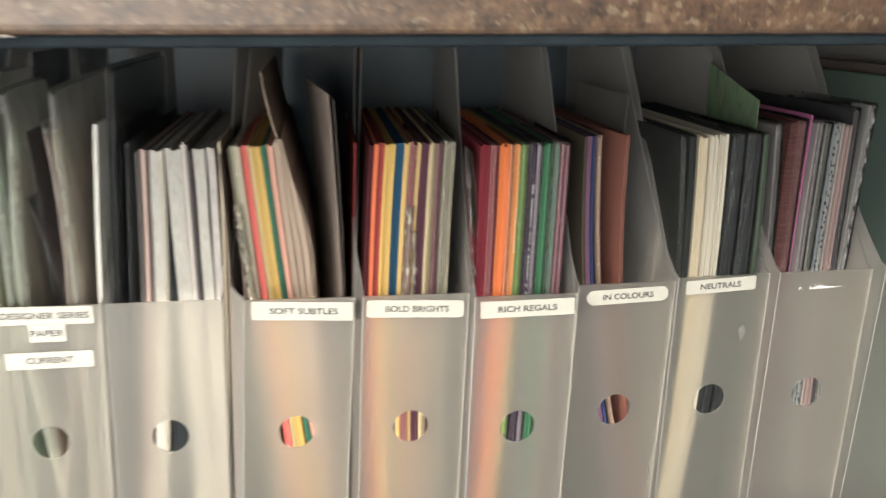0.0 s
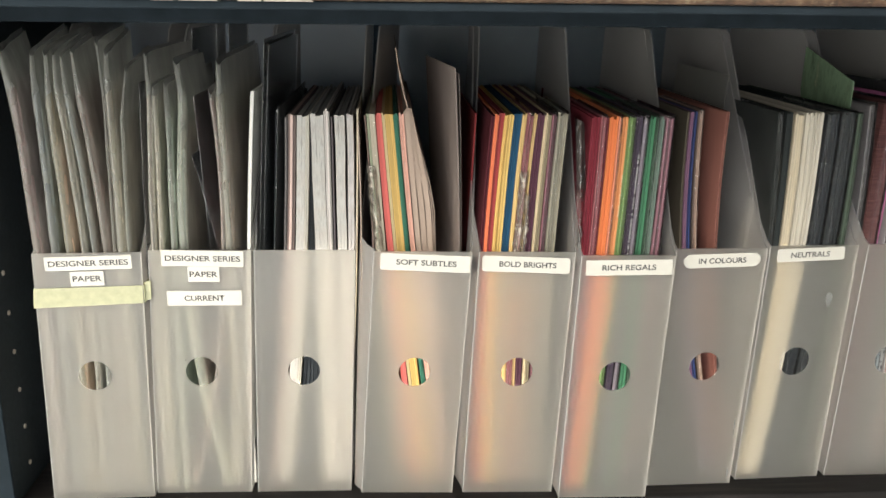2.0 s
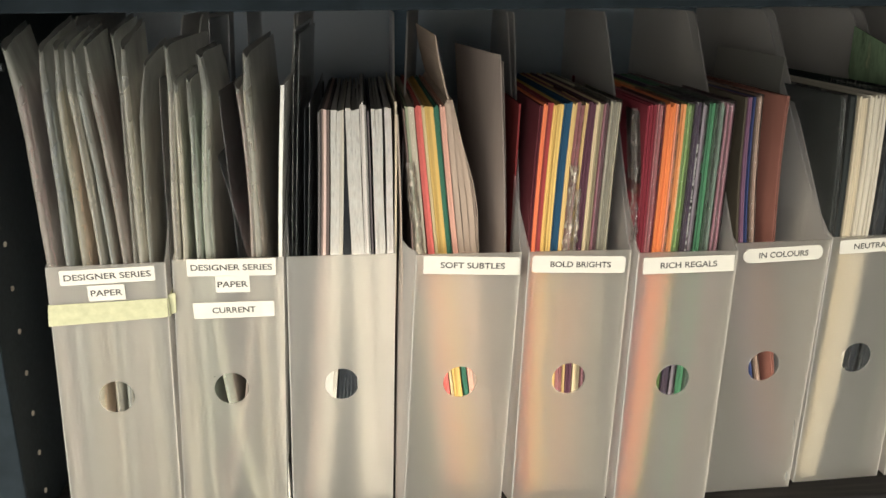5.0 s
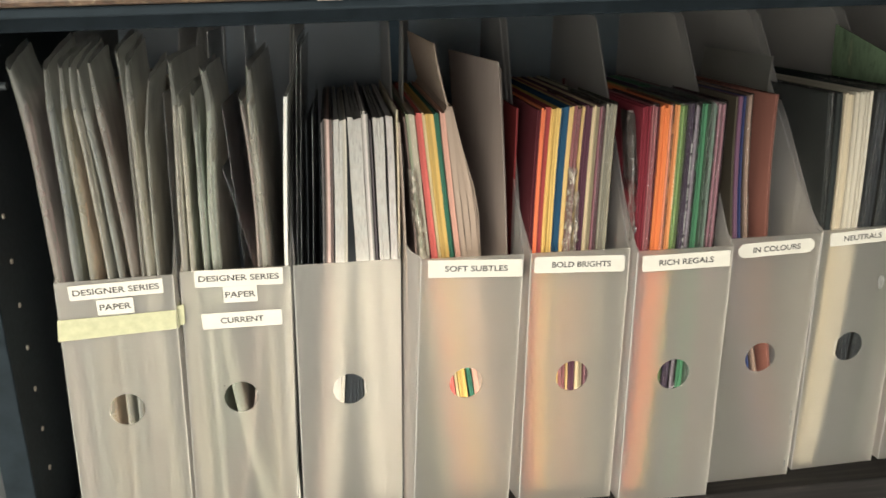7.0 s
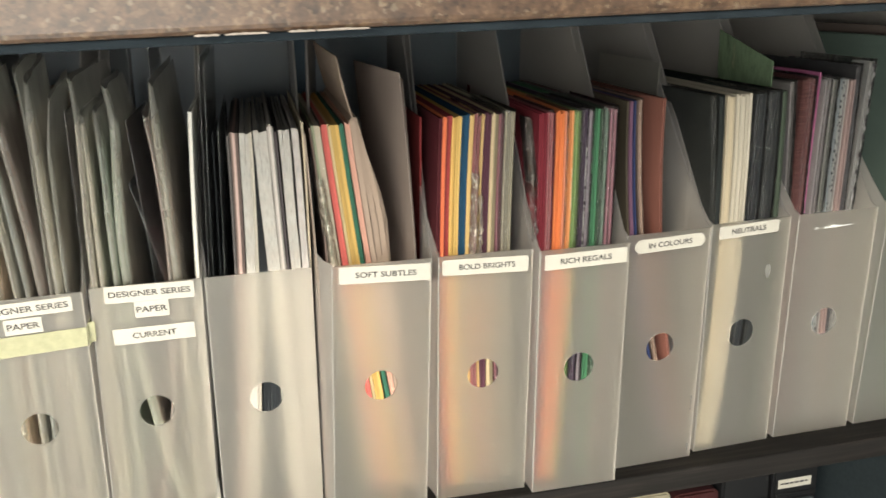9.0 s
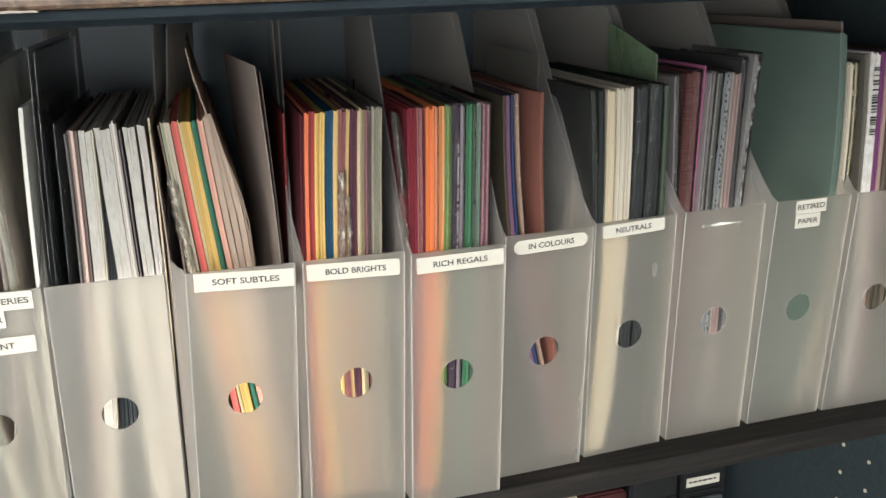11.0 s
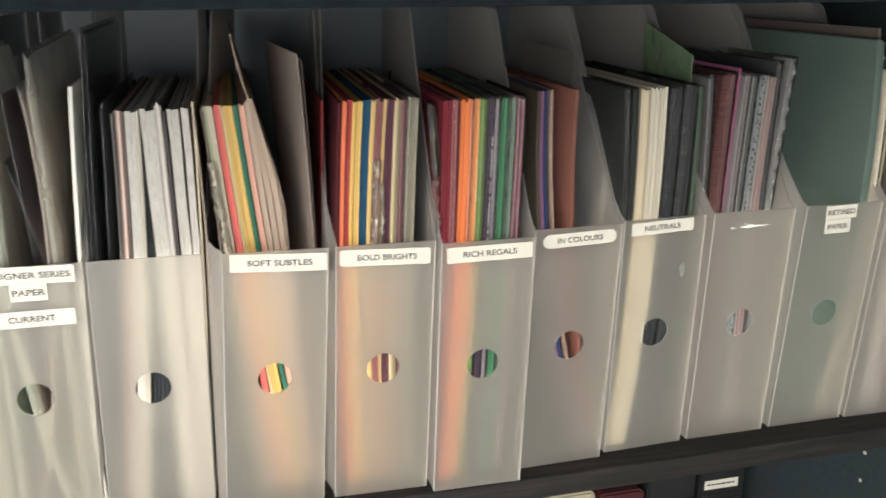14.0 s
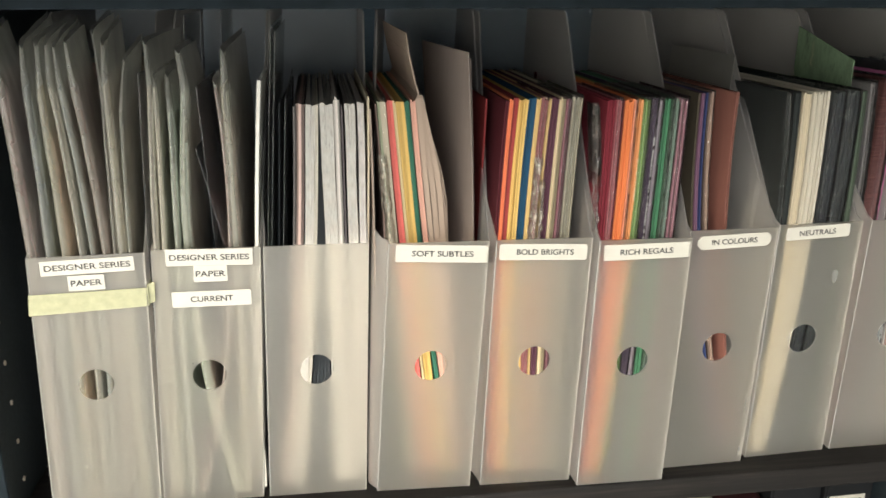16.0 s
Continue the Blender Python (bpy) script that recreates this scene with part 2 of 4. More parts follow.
# Bluish dark of the shade under the counter, put into a colour
SHADEDARK = mat_plain("shade_dark_board", (0.017, 0.024, 0.030), 0.95, 0.2, 60)
SHADEDARK.node_tree.nodes["Principled BSDF"].inputs["Specular IOR Level"].default_value = 0.1
PALEMARK = mat_plain("pale_print", (0.30, 0.30, 0.30), 0.7)
# Dark grey for the unseen east wall, to dim the right-hand files
BOUNCECUT = mat_plain("bounce_cut_grey", (0.16, 0.16, 0.165), 0.85, 0.06, 8)
# Pale tones of the unseen room, chosen to bounce bluish fill into the shelf
FILLPAINT = mat_plain("pale_fill_paint", (0.76, 0.81, 0.84), 0.85, 0.04, 8)
FLOORMAT = mat_plain("pale_fill_floor", (0.62, 0.62, 0.61), 0.95, 0.2, 120)
SCRATCH = mat_plain("torn_label_residue", (0.88, 0.88, 0.86), 0.7)


# ---------------------------------------------------------------- mesh helpers
def part(name, bm, mat, parent=None, label="", smooth=False):
    me = bpy.data.meshes.new(name)
    if smooth:
        for f in bm.faces:
            f.smooth = True
    bm.to_mesh(me)
    bm.free()
    me.materials.append(mat)
    ob = new(name, me)
    ob.parent = parent
    if label:
        ob["label"] = label
    return ob


def thing(name, at, label, category, group="", kind=""):
    e = new(name)
    e.matrix_world = at if isinstance(at, Matrix) else Matrix.Translation(at)
    e.empty_display_size = 0.02
    return tagged(e, label, category, group, kind)


def add_box(bm, x0, x1, y0, y1, z0, z1, bevel=0.0, seg=2):
    t = bmesh.ops.create_cube(bm, size=1)
    for v in t["verts"]:
        v.co = Vector((x0 + (v.co.x + 0.5) * (x1 - x0), y0 + (v.co.y + 0.5) * (y1 - y0), z0 + (v.co.z + 0.5) * (z1 - z0)))
    if bevel:
        edges = {e for v in t["verts"] for e in v.link_edges}
        bmesh.ops.bevel(bm, geom=list(edges), offset=bevel, segments=seg, affect="EDGES", profile=0.5)
    return bm


def box(x0, x1, y0, y1, z0, z1, bevel=0.0, seg=2):
    return add_box(bmesh.new(), x0, x1, y0, y1, z0, z1, bevel, seg)


def prism(outline, depth_axis, a, b):
    """A solid from a closed outline of (u, v) pairs, swept along an axis from a to b."""
    bm = bmesh.new()
    put = {"x": lambda u, v, w: (w, u, v), "y": lambda u, v, w: (u, w, v), "z": lambda u, v, w: (u, v, w)}[depth_axis]
    lo = [bm.verts.new(put(u, v, a)) for u, v in outline]
    hi = [bm.verts.new(put(u, v, b)) for u, v in outline]
    n = len(outline)
    bm.faces.new(lo)
    bm.faces.new(hi[::-1])
    for i in range(n):
        bm.faces.new((lo[i], lo[(i + 1) % n], hi[(i + 1) % n], hi[i]))
    bmesh.ops.recalc_face_normals(bm, faces=bm.faces)
    return bm


# ---------------------------------------------------------------- the setting
X0, X1 = -0.430, 0.459   # inner faces of the side panels
SHELF = 0.530            # top of the shelf that carries the files
UNDER = 0.910            # underside of the counter
BACK = 0.330             # inner face of the back panel


def build_room():
    x0, x1, y0, y1, h = ROOM
    t = 0.12
    s = lambda ob, lab, cat: tagged(ob, lab, cat, kind="structure")
    # Unseen room shell, pale so that it reflects fill light
    s(part("floor", box(x0, x1, y0, y1, -0.1, 0.0), FLOORMAT), "unseen room floor, pale to bounce fill light", "floor")
    s(part("ceiling", box(x0, x1, y0, y1, h, h + 0.1), FILLPAINT), "unseen ceiling, pale blue to bounce fill light", "ceiling")
    s(part("wall_north", box(x0, x1, y1, y1 + t, 0, h), FILLPAINT), "unseen pale wall behind the counter", "wall")
    s(part("wall_west", box(x0 - t, x0, y0, y1, 0, h), FILLPAINT), "unseen pale side wall", "wall")
    # Unseen wall, kept dark so that less light bounces to the right
    s(part("wall_east", box(x1, x1 + t, y0, y1, 0, h), BOUNCECUT), "unseen side wall, dark grey to cut bounced light", "wall")
    a, b, c, d = WINDOW
    e, f, g, k = FILLGAP
    bm = box(x0, a, y0 - t, y0, 0, h)
    add_box(bm, b, e, y0 - t, y0, 0, h)
    add_box(bm, f, x1, y0 - t, y0, 0, h)
    add_box(bm, a, b, y0 - t, y0, 0, c)
    add_box(bm, a, b, y0 - t, y0, d, h)
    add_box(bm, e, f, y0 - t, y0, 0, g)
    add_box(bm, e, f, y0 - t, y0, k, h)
    s(part("wall_south", bm, FILLPAINT), "unseen pale wall with a window and an added fill opening", "wall")
    # Unseen opening and frame, added to hold the fill lamp
    o = tagged(new("fill_opening_1"), "unseen framed opening added for fill light", "door", kind="structure")
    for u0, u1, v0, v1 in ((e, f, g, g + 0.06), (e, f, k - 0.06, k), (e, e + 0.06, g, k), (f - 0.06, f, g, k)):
        part("fill_opening_frame", box(u0, u1, y0 - 0.1, y0 - 0.05, v0, v1, 0.004), LABEL, o)
    w = tagged(new("window_1"), "white framed window letting in daylight", "window", kind="structure")
    for u0, u1, v0, v1 in ((a, b, c, c + 0.05), (a, b, d - 0.05, d), (a, a + 0.05, c, d), (b - 0.05, b, c, d)):
        part("window_frame", box(u0, u1, y0 - 0.1, y0 - 0.05, v0, v1, 0.004), LABEL, w)


def build_bookcase():
    case = thing("bookcase", (0, 0, 0), "black-brown wood-grain bookcase under a counter", "bookcase")
    front = 0.006
    for x, side in ((X0 - 0.020, -1), (X1, 1)):
        p = part("side_panel", box(x, x + 0.020, front, BACK, 0.0, UNDER - 0.001, 0.0012), HAZESIDE, case)
        # Added strip, dark so that the panel's front edge doesn't look lit
        part("dark_edge_strip", box(x + 0.0002, x + 0.0198, front - 0.0012, front - 0.0001, 0.0, UNDER - 0.004, 0.0003), SHADEDARK, p, "added dark strip that keeps the panel edge shaded")
        face = X0 if side < 0 else X1
        for y in (0.037, 0.072):
            for k in range(24):
                z = (0.101 if side < 0 else 0.0992) + 0.032 * k
                if z > UNDER - 0.05:
                    continue
                bm = bmesh.new()
                bmesh.ops.create_cone(bm, cap_ends=True, segments=14, radius1=0.0019, radius2=0.0019, depth=0.0016,
                                      matrix=Matrix.Translation((face, y, z)) @ Matrix.Rotation(radians(90), 4, "Y"))
                if y < 0.05 or side > 0:
                    part("peg_hole", bm, PIN, p)
    for y in (0.0660, 0.0705, 0.0750, 0.0795):
        part("print_bar", box(X1 - 0.0006, X1 + 0.0002, y, y + 0.0012, 0.8628, 0.8734), PALEMARK, case, "pale printed bar")
    part("shelf", box(X0, X1, -0.005, BACK, SHELF - 0.020, SHELF, 0.0018, 3), WOOD, case, "dark wood shelf under the files")
    part("shelf", box(X0, X1, 0.010, BACK, 0.155, 0.175, 0.0018, 3), WOOD, case)
    # Shade under the counter is put into this panel's colour
    part("top_panel", box(X0, X1, 0.004, BACK, UNDER - 0.017, UNDER - 0.001, 0.001), SHADEDARK, case)
    part("back_panel", box(X0 - 0.02, X1 + 0.02, BACK, BACK + 0.006, 0.0, UNDER - 0.001), HAZEBACK, case)
    part("plinth", box(X0, X1, 0.03, 0.046, 0.0, 0.155), WOOD, case)
    for x0, x1 in ((-1.5, X0 - 0.0215), (X1 + 0.0215, 1.4)):
        tagged(part("panel_wall", box(x0, x1, 0.012, 0.05, 0.0, UNDER - 0.001, 0.001), SLATE), "dark slate painted panel beside the bookcase", "wall panel", kind="structure")


def build_counter():
    top = thing("countertop", (0, -0.333, UNDER), "speckled brown stone-look countertop with chipped lower edge", "countertop")
    bm = box(-1.9, 1.6, 0.0, 0.86, 0.0, 0.045, 0.0022, 3)
    part("slab", bm, STONE, top)
    # Added dark sheet that gives the counter's underside its shade
    part("underside_shade", box(-1.88, 1.58, 0.004, 0.330, -0.0026, -0.0001, 0.0006), SHADEDARK, top, "added dark sheet for the shade under the countertop")
    rng = random.Random(12)
    for x0, x1 in ((-0.2056, -0.1992), (-0.1978, -0.1868), (-0.1812, -0.1745), (-0.1738, -0.1600)):
        n = 9
        low = [(x0 + (x1 - x0) * i / n, -0.0003) for i in range(n + 1)]
        high = [(x1 - (x1 - x0) * i / n, rng.uniform(0.0001, 0.0005) * (1 - 0.7 * abs(2 * i / n - 1) ** 3)) for i in range(n + 1)]
        part("edge_chip", prism(low + high, "y", -0.0003, 0.004), CHIP, top, "white chipped spot on the edge")


build_room()
build_bookcase()
build_counter()

# ---------------------------------------------------------------- magazine files
W, D, FRONT, H = 0.0735, 0.285, 0.2015, 0.357   # width, depth, front height, back height
T = 0.0011                                       # thickness of the plastic


def sheared(bm, lean):
    """Leans a mesh to the right by lean metres at the height of a file's front."""
    for v in bm.verts:
        v.co.x += lean * v.co.z / FRONT
    return bm


def front_panel(width):
    """The low front with its round finger hole."""
    cx, cz, r, n = width / 2 - 0.0005, 0.105, 0.0121, 48
    bm = bmesh.new()
    rings = {}
    for y in (0.0, T):
        inner, outer = [], []
        for i in range(n):
            a = 2 * math.pi * (i + 0.5) / n
            dx, dz = math.cos(a), math.sin(a)
            inner.append(bm.verts.new((cx + r * dx, y, cz + r * dz)))
            kx = ((width - cx) if dx > 0 else cx) / max(abs(dx), 1e-6)
            kz = ((FRONT - cz) if dz > 0 else cz) / max(abs(dz), 1e-6)
            k = min(kx, kz)
            p = [cx + k * dx, cz + k * dz]
            for u, w in ((0, 0), (0, FRONT), (width, 0), (width, FRONT)):
                if (Vector(p) - Vector((u, w))).length < 0.0115:
                    p = [u, w] if (round(u, 4), round(w, 4)) not in [(round(q.co.x, 4), round(q.co.z, 4)) for q in outer] else p
            outer.append(bm.verts.new((p[0], y, p[1])))
        for i in range(n):
            j = (i + 1) % n
            bm.faces.new((inner[i], inner[j], outer[j], outer[i]))
        rings[y] = (inner, outer)
    for k in (0, 1):
        a, b = rings[0.0][k], rings[T][k]
        for i in range(n):
            j = (i + 1) % n
            bm.faces.new((a[i], a[j], b[j], b[i]))
    bmesh.ops.recalc_face_normals(bm, faces=bm.faces)
    return bm


def side_panel(x, swell=0.0, reach=0.036, rise=0.0):
    """Side of a file: low front, slope that starts behind it, full height at the back; swollen by its load."""
    prof = [(T, FRONT), (0.008, FRONT + 0.003), (0.016, FRONT + 0.012), (0.130, H - 0.0035), (0.137, H), (D - 0.004, H), (D, H - 0.004)]
    ys = (T, 0.004, 0.008, 0.012, 0.016, 0.024, 0.034, 0.046, 0.07, 0.10, 0.130, 0.137, 0.19, 0.24, D - 0.004, D)
    rows = 6
    bm = bmesh.new()
    sides = []
    for w in (0.0, T):
        grid = []
        for y in ys:
            for (a, za), (b, zb) in zip(prof, prof[1:]):
                if a <= y <= b:
                    top = za + (zb - za) * (y - a) / (b - a)
                    break
            s = min(1.0, (y - T) / reach)
            e = min(1.0, (D - y) / 0.10)
            out = swell * s * s * (3 - 2 * s) * e
            grid.append([bm.verts.new((x + w + out * (1 + rise * min(1.0, top * k / (rows - 1) / FRONT)), y, top * k / (rows - 1))) for k in range(rows)])
        sides.append(grid)
    g, h = sides
    n, m = len(ys), rows
    for i in range(n - 1):
        for k in range(m - 1):
            bm.faces.new((g[i][k], g[i + 1][k], g[i + 1][k + 1], g[i][k + 1]))
            bm.faces.new((h[i][k], h[i][k + 1], h[i + 1][k + 1], h[i + 1][k]))
        for k in (0, m - 1):
            bm.faces.new((g[i][k], h[i][k], h[i + 1][k], g[i + 1][k]))
    for i in (0, n - 1):
        for k in range(m - 1):
            bm.faces.new((g[i][k], g[i][k + 1], h[i][k + 1], h[i][k]))
    bmesh.ops.recalc_face_normals(bm, faces=bm.faces)
    return bm


def lettering(text, width, height, parent, at):
    cu = bpy.data.curves.new("lettering", "FONT")
    cu.offset = 0.020
    cu.body, cu.size, cu.align_x, cu.align_y = text, 1.0, "LEFT", "BOTTOM_BASELINE"
    ob = bpy.data.objects.new("lettering", cu)
    scene.collection.objects.link(ob)
    bpy.context.view_layer.update()
    me = bpy.data.meshes.new_from_object(ob.evaluated_get(bpy.context.evaluated_depsgraph_get()))
    bpy.data.objects.remove(ob)
    xs = [v.co.x for v in me.vertices]
    ys = [v.co.y for v in me.vertices]
    sx, sy = width / (max(xs) - min(xs)), height / (max(ys) - min(ys))
    for v in me.vertices:
        v.co = Vector((at[0] + (v.co.x - min(xs)) * sx, at[1], at[2] + (v.co.y - min(ys)) * sy))
    me.materials.append(INK)
    o = new("lettering", me)
    o.parent = parent
    return o


def stick_label(holder, x, z, w, h, text="", tilt=0.0, clip=0.0, tw=None, tx=None):
    """A white tape label on the file's front, x and z of its lower left corner, with its words."""
    c = clip or 0.0003
    out = [(x + c, z), (x + w - c, z), (x + w, z + c), (x + w, z + h - c), (x + w - c, z + h), (x + c, z + h), (x, z + h - c), (x, z + c)]
    cx, cz = x + w / 2, z + h / 2
    ca, sa = math.cos(radians(tilt)), math.sin(radians(tilt))
    turn = lambda u, v: (cx + (u - cx) * ca - (v - cz) * sa, cz + (u - cx) * sa + (v - cz) * ca)
    ob = part("label", prism([turn(u, v) for u, v in out], "y", -0.00045, -0.00002), LABEL, holder, "white printed tape label")
    if text:
        width = tw or w * 0.66
        t = lettering(text, width, 0.0043, ob, (0, -0.00052, 0))
        ox = tx if tx is not None else x + (w - width) / 2
        for v in t.data.vertices:
            u, q = turn(ox + v.co.x, z + (h - 0.0043) / 2 + v.co.z)
            v.co.x, v.co.z = u, q
    return ob


def magazine_file(x, y, lean, yaw, label, width=W, bulge=0.0, reach=0.036, rise=0.0):
    f = thing("magazine_file", pose(x, y, SHELF + 0.0004, 0, 0, yaw), label, "magazine file", "row of magazine files")
    part("front_panel", sheared(front_panel(width), lean), FROST, f).visible_shadow = False
    part("side_panel", sheared(side_panel(0.0, -bulge, reach, rise), lean), SIDE, f).visible_shadow = False
    part("side_panel", sheared(side_panel(width - T), lean), SIDE, f).visible_shadow = False
    part("back_panel", sheared(box(T, width - T, D - T, D, 0.0, H), lean), SHADEDREAR, f)
    part("base_panel", sheared(box(T, width - T, T, D - T, 0.0, T), lean), FROST, f)
    # Corner beads, thicker on the left for its brighter edge light
    for u in (0.0, width):
        bm = bmesh.new()
        r = 0.00058 if u == 0 else 0.00042
        bmesh.ops.create_cone(bm, cap_ends=True, segments=8, radius1=r, radius2=r, depth=FRONT, matrix=Matrix.Translation((u + (0.0004 if u == 0 else -0.0004), 0.0004, FRONT / 2)))
        part("corner_fold", sheared(bm, lean), EDGE, f, "pale folded plastic corner with painted edge light")
    return f


# lower left corner, front line, lean and turn of each file along the shelf
FILES = [
    (-0.4025, 0.0095, 0.0070, 2.0, "frosted plastic magazine file of sleeved papers with masking tape", 0.0765),
    (-0.3250, 0.0170, 0.0095, -1.0, "frosted plastic magazine file marked current designer papers", 0.0745),
    (-0.2458, 0.0155, 0.0068, -1.0, "frosted plastic magazine file of white papers, unlabelled", 0.0742),
    (-0.1634, 0.0110, 0.0123, -2.5, "frosted plastic magazine file marked soft subtles", 0.0727),
    (-0.0825, 0.0078, 0.0090, -1.8, "frosted plastic magazine file marked bold brights", 0.0717),
    (-0.0070, -0.0034, 0.0074, -1.0, "frosted plastic magazine file marked rich regals", 0.0700),
    (0.0672, 0.0110, 0.0085, 1.0, "frosted plastic magazine file marked in colours", 0.0713),
    (0.1450, 0.0172, 0.0058, 2.0, "frosted plastic magazine file marked neutrals", 0.0712),
    (0.2225, 0.0200, 0.0072, 0.0, "frosted plastic magazine file with torn label residue", 0.0730),
    (0.3035, 0.0212, 0.0110, 0.0, "frosted plastic magazine file marked retired paper", 0.0725),
    (0.3805, 0.0205, 0.0120, -1.5, "frosted plastic magazine file at the bookcase side", 0.0730),
]
files = []
for before, row in zip([None] + FILES, FILES):
    # the stuffed files bulge to the left into the gap beside them
    room = 0.004 if before is None else row[0] - before[0] - before[5]
    files.append(magazine_file(*row[:4], row[4], row[5], max(0.0, min(0.0068, room - 0.0012)), *((0.013, 0.72) if "soft" in row[4] else (0.036, 0.0))))


def place(i, xw, zw):
    """World x and z to the front of file i."""
    return xw - FILES[i][0], zw - SHELF - 0.0004


def world_label(i, x0, z0, x1, h, text, tilt=0.0, clip=0.0, tw=None, tx=None):
    a, z = place(i, x0, z0)
    return stick_label(files[i], a, z, x1 - x0, h, text, tilt, clip, tw, None if tx is None else place(i, tx, 0)[0])


world_label(0, -0.3873, 0.7193, -0.3263, 0.0104, "DESIGNER SERIES", 0.9, 0, 0.056)
world_label(0, -0.3706, 0.7072, -0.3468, 0.0110, "PAPER", 0.5, 0, 0.0205)
world_label(1, -0.3062, 0.7197, -0.2466, 0.0122, "DESIGNER SERIES", -0.9, 0, 0.0545)
world_label(1, -0.2880, 0.7078, -0.2649, 0.0118, "PAPER", -0.5, 0, 0.0205)
world_label(1, -0.3045, 0.6892, -0.2494, 0.0116, "CURRENT", 0.2, 0, 0.0295)
world_label(3, -0.1463, 0.7170, -0.0800, 0.0129, "SOFT SUBTLES", -2.2, 0, 0.0445, -0.1345)
world_label(4, -0.0712, 0.7162, -0.0058, 0.0122, "BOLD BRIGHTS", -1.9, 0.0015, 0.0425, -0.0585)
world_label(5, 0.0040, 0.7170, 0.0681, 0.0118, "RICH REGALS", 0.6, 0, 0.0400, 0.0160)
world_label(6, 0.0820, 0.7173, 0.1416, 0.0108, "IN COLOURS", 1.2, 0.0035, 0.0370, 0.0935)
world_label(7, 0.1571, 0.7198, 0.2110, 0.0104, "NEUTRALS", 1.6, 0.0012, 0.0310, 0.1680)
world_label(9, 0.3328, 0.7195, 0.3620, 0.0116, "RETIRED", 1.0, 0, 0.0260)
world_label(9, 0.3333, 0.7072, 0.3572, 0.0119, "PAPER", 0.5, 0, 0.0190)


def masking_strip():
    a, z = place(0, -0.3976, 0.6905)
    out = [(a - 0.001, z), (a + 0.077, z + 0.0025), (a + 0.0775, z + 0.0162), (a + 0.04, z + 0.0156), (a + 0.0005, z + 0.0152)]
    part("masking_tape", prism(out, "y", -0.0005, -0.00003), MASKING, files[0], "pale yellow masking tape strip")
    bm = prism([(0.0, z + 0.0025), (0.045, z + 0.004), (0.045, z + 0.017), (0.0, z + 0.0162)], "x", FILES[0][5] + 0.0062, FILES[0][5] + 0.0068)
    part("masking_tape", bm, MASKING, files[0], "pale yellow masking tape strip")
    tab = [(a + 0.0772, z + 0.0030), (a + 0.0822, z + 0.0046), (a + 0.0828, z + 0.0190), (a + 0.0776, z + 0.0176)]
    part("masking_tape", prism(tab, "y", 0.0022, 0.0027), MASKING, files[0], "loose folded end of masking tape")


def residue():
    rng = random.Random(4)
    a, z = place(8, 0.2432, 0.7184)
    out = [(a + 0.010, z), (a + 0.022, z + 0.0001), (a + 0.0378, z + 0.0012), (a + 0.024, z + 0.0016), (a + 0.018, z + 0.0028), (a + 0.014, z + 0.0012)]
    part("label_residue", prism(out, "y", -0.0004, -0.00003), SCRATCH, files[8], "white torn remains of a label")
    for k in range(9):
        u, v, r = a + rng.uniform(0.0, 0.024), z + rng.uniform(-0.0006, 0.0052), rng.uniform(0.0003, 0.0009)
        ring = [(u + r * rng.uniform(0.6, 1.3) * math.cos(t), v + r * rng.uniform(0.6, 1.3) * math.sin(t)) for t in (0, 1.2, 2.5, 3.8, 5.1)]
        part("label_residue", prism(ring, "y", -0.0004, -0.00003), SCRATCH, files[8])


def scuffs():
    """A brown speck and a few pale scuffs on the file fronts."""
    for i, x, z, w, h, mat, name in ((1, -0.2943, 0.6451, 0.0006, 0.0006, RED, "stain_speck"), (6, 0.1368, 0.5815, 0.0005, 0.015, FAINT, "pale_scuff"),
                                     (6, 0.1355, 0.5400, 0.0009, 0.008, FAINT, "pale_scuff"), (7, 0.2036, 0.6875, 0.0050, 0.012, SMEAR, "pale_scuff")):
        u, v = place(i, x, z)
        ring = [(u + 0.5 * w * math.cos(t) * (1 + 0.3 * math.sin(3 * t)), v + 0.5 * h * math.sin(t)) for t in [2 * math.pi * k / 10 for k in range(10)]]
        part(name, prism(ring, "y", -0.0003, -0.00004), mat, files[i])


masking_strip()
residue()
scuffs()

# ---------------------------------------------------------------- papers
BASE = SHELF + 0.0004 + T + 0.0003
ZT, ZB, ZL = 0.830, 0.730, 0.560   # the heights at which a stack's place is given


def bend(xt, xb, xl):
    """The x of a leaning stack at a height, through its places at three heights."""
    def at(z):
        a = (z - ZB) * (z - ZL) / ((ZT - ZB) * (ZT - ZL))
        b = (z - ZT) * (z - ZL) / ((ZB - ZT) * (ZB - ZL))
        c = (z - ZT) * (z - ZB) / ((ZL - ZT) * (ZL - ZB))
        return xt * a + xb * b + xl * c - xb
    return at


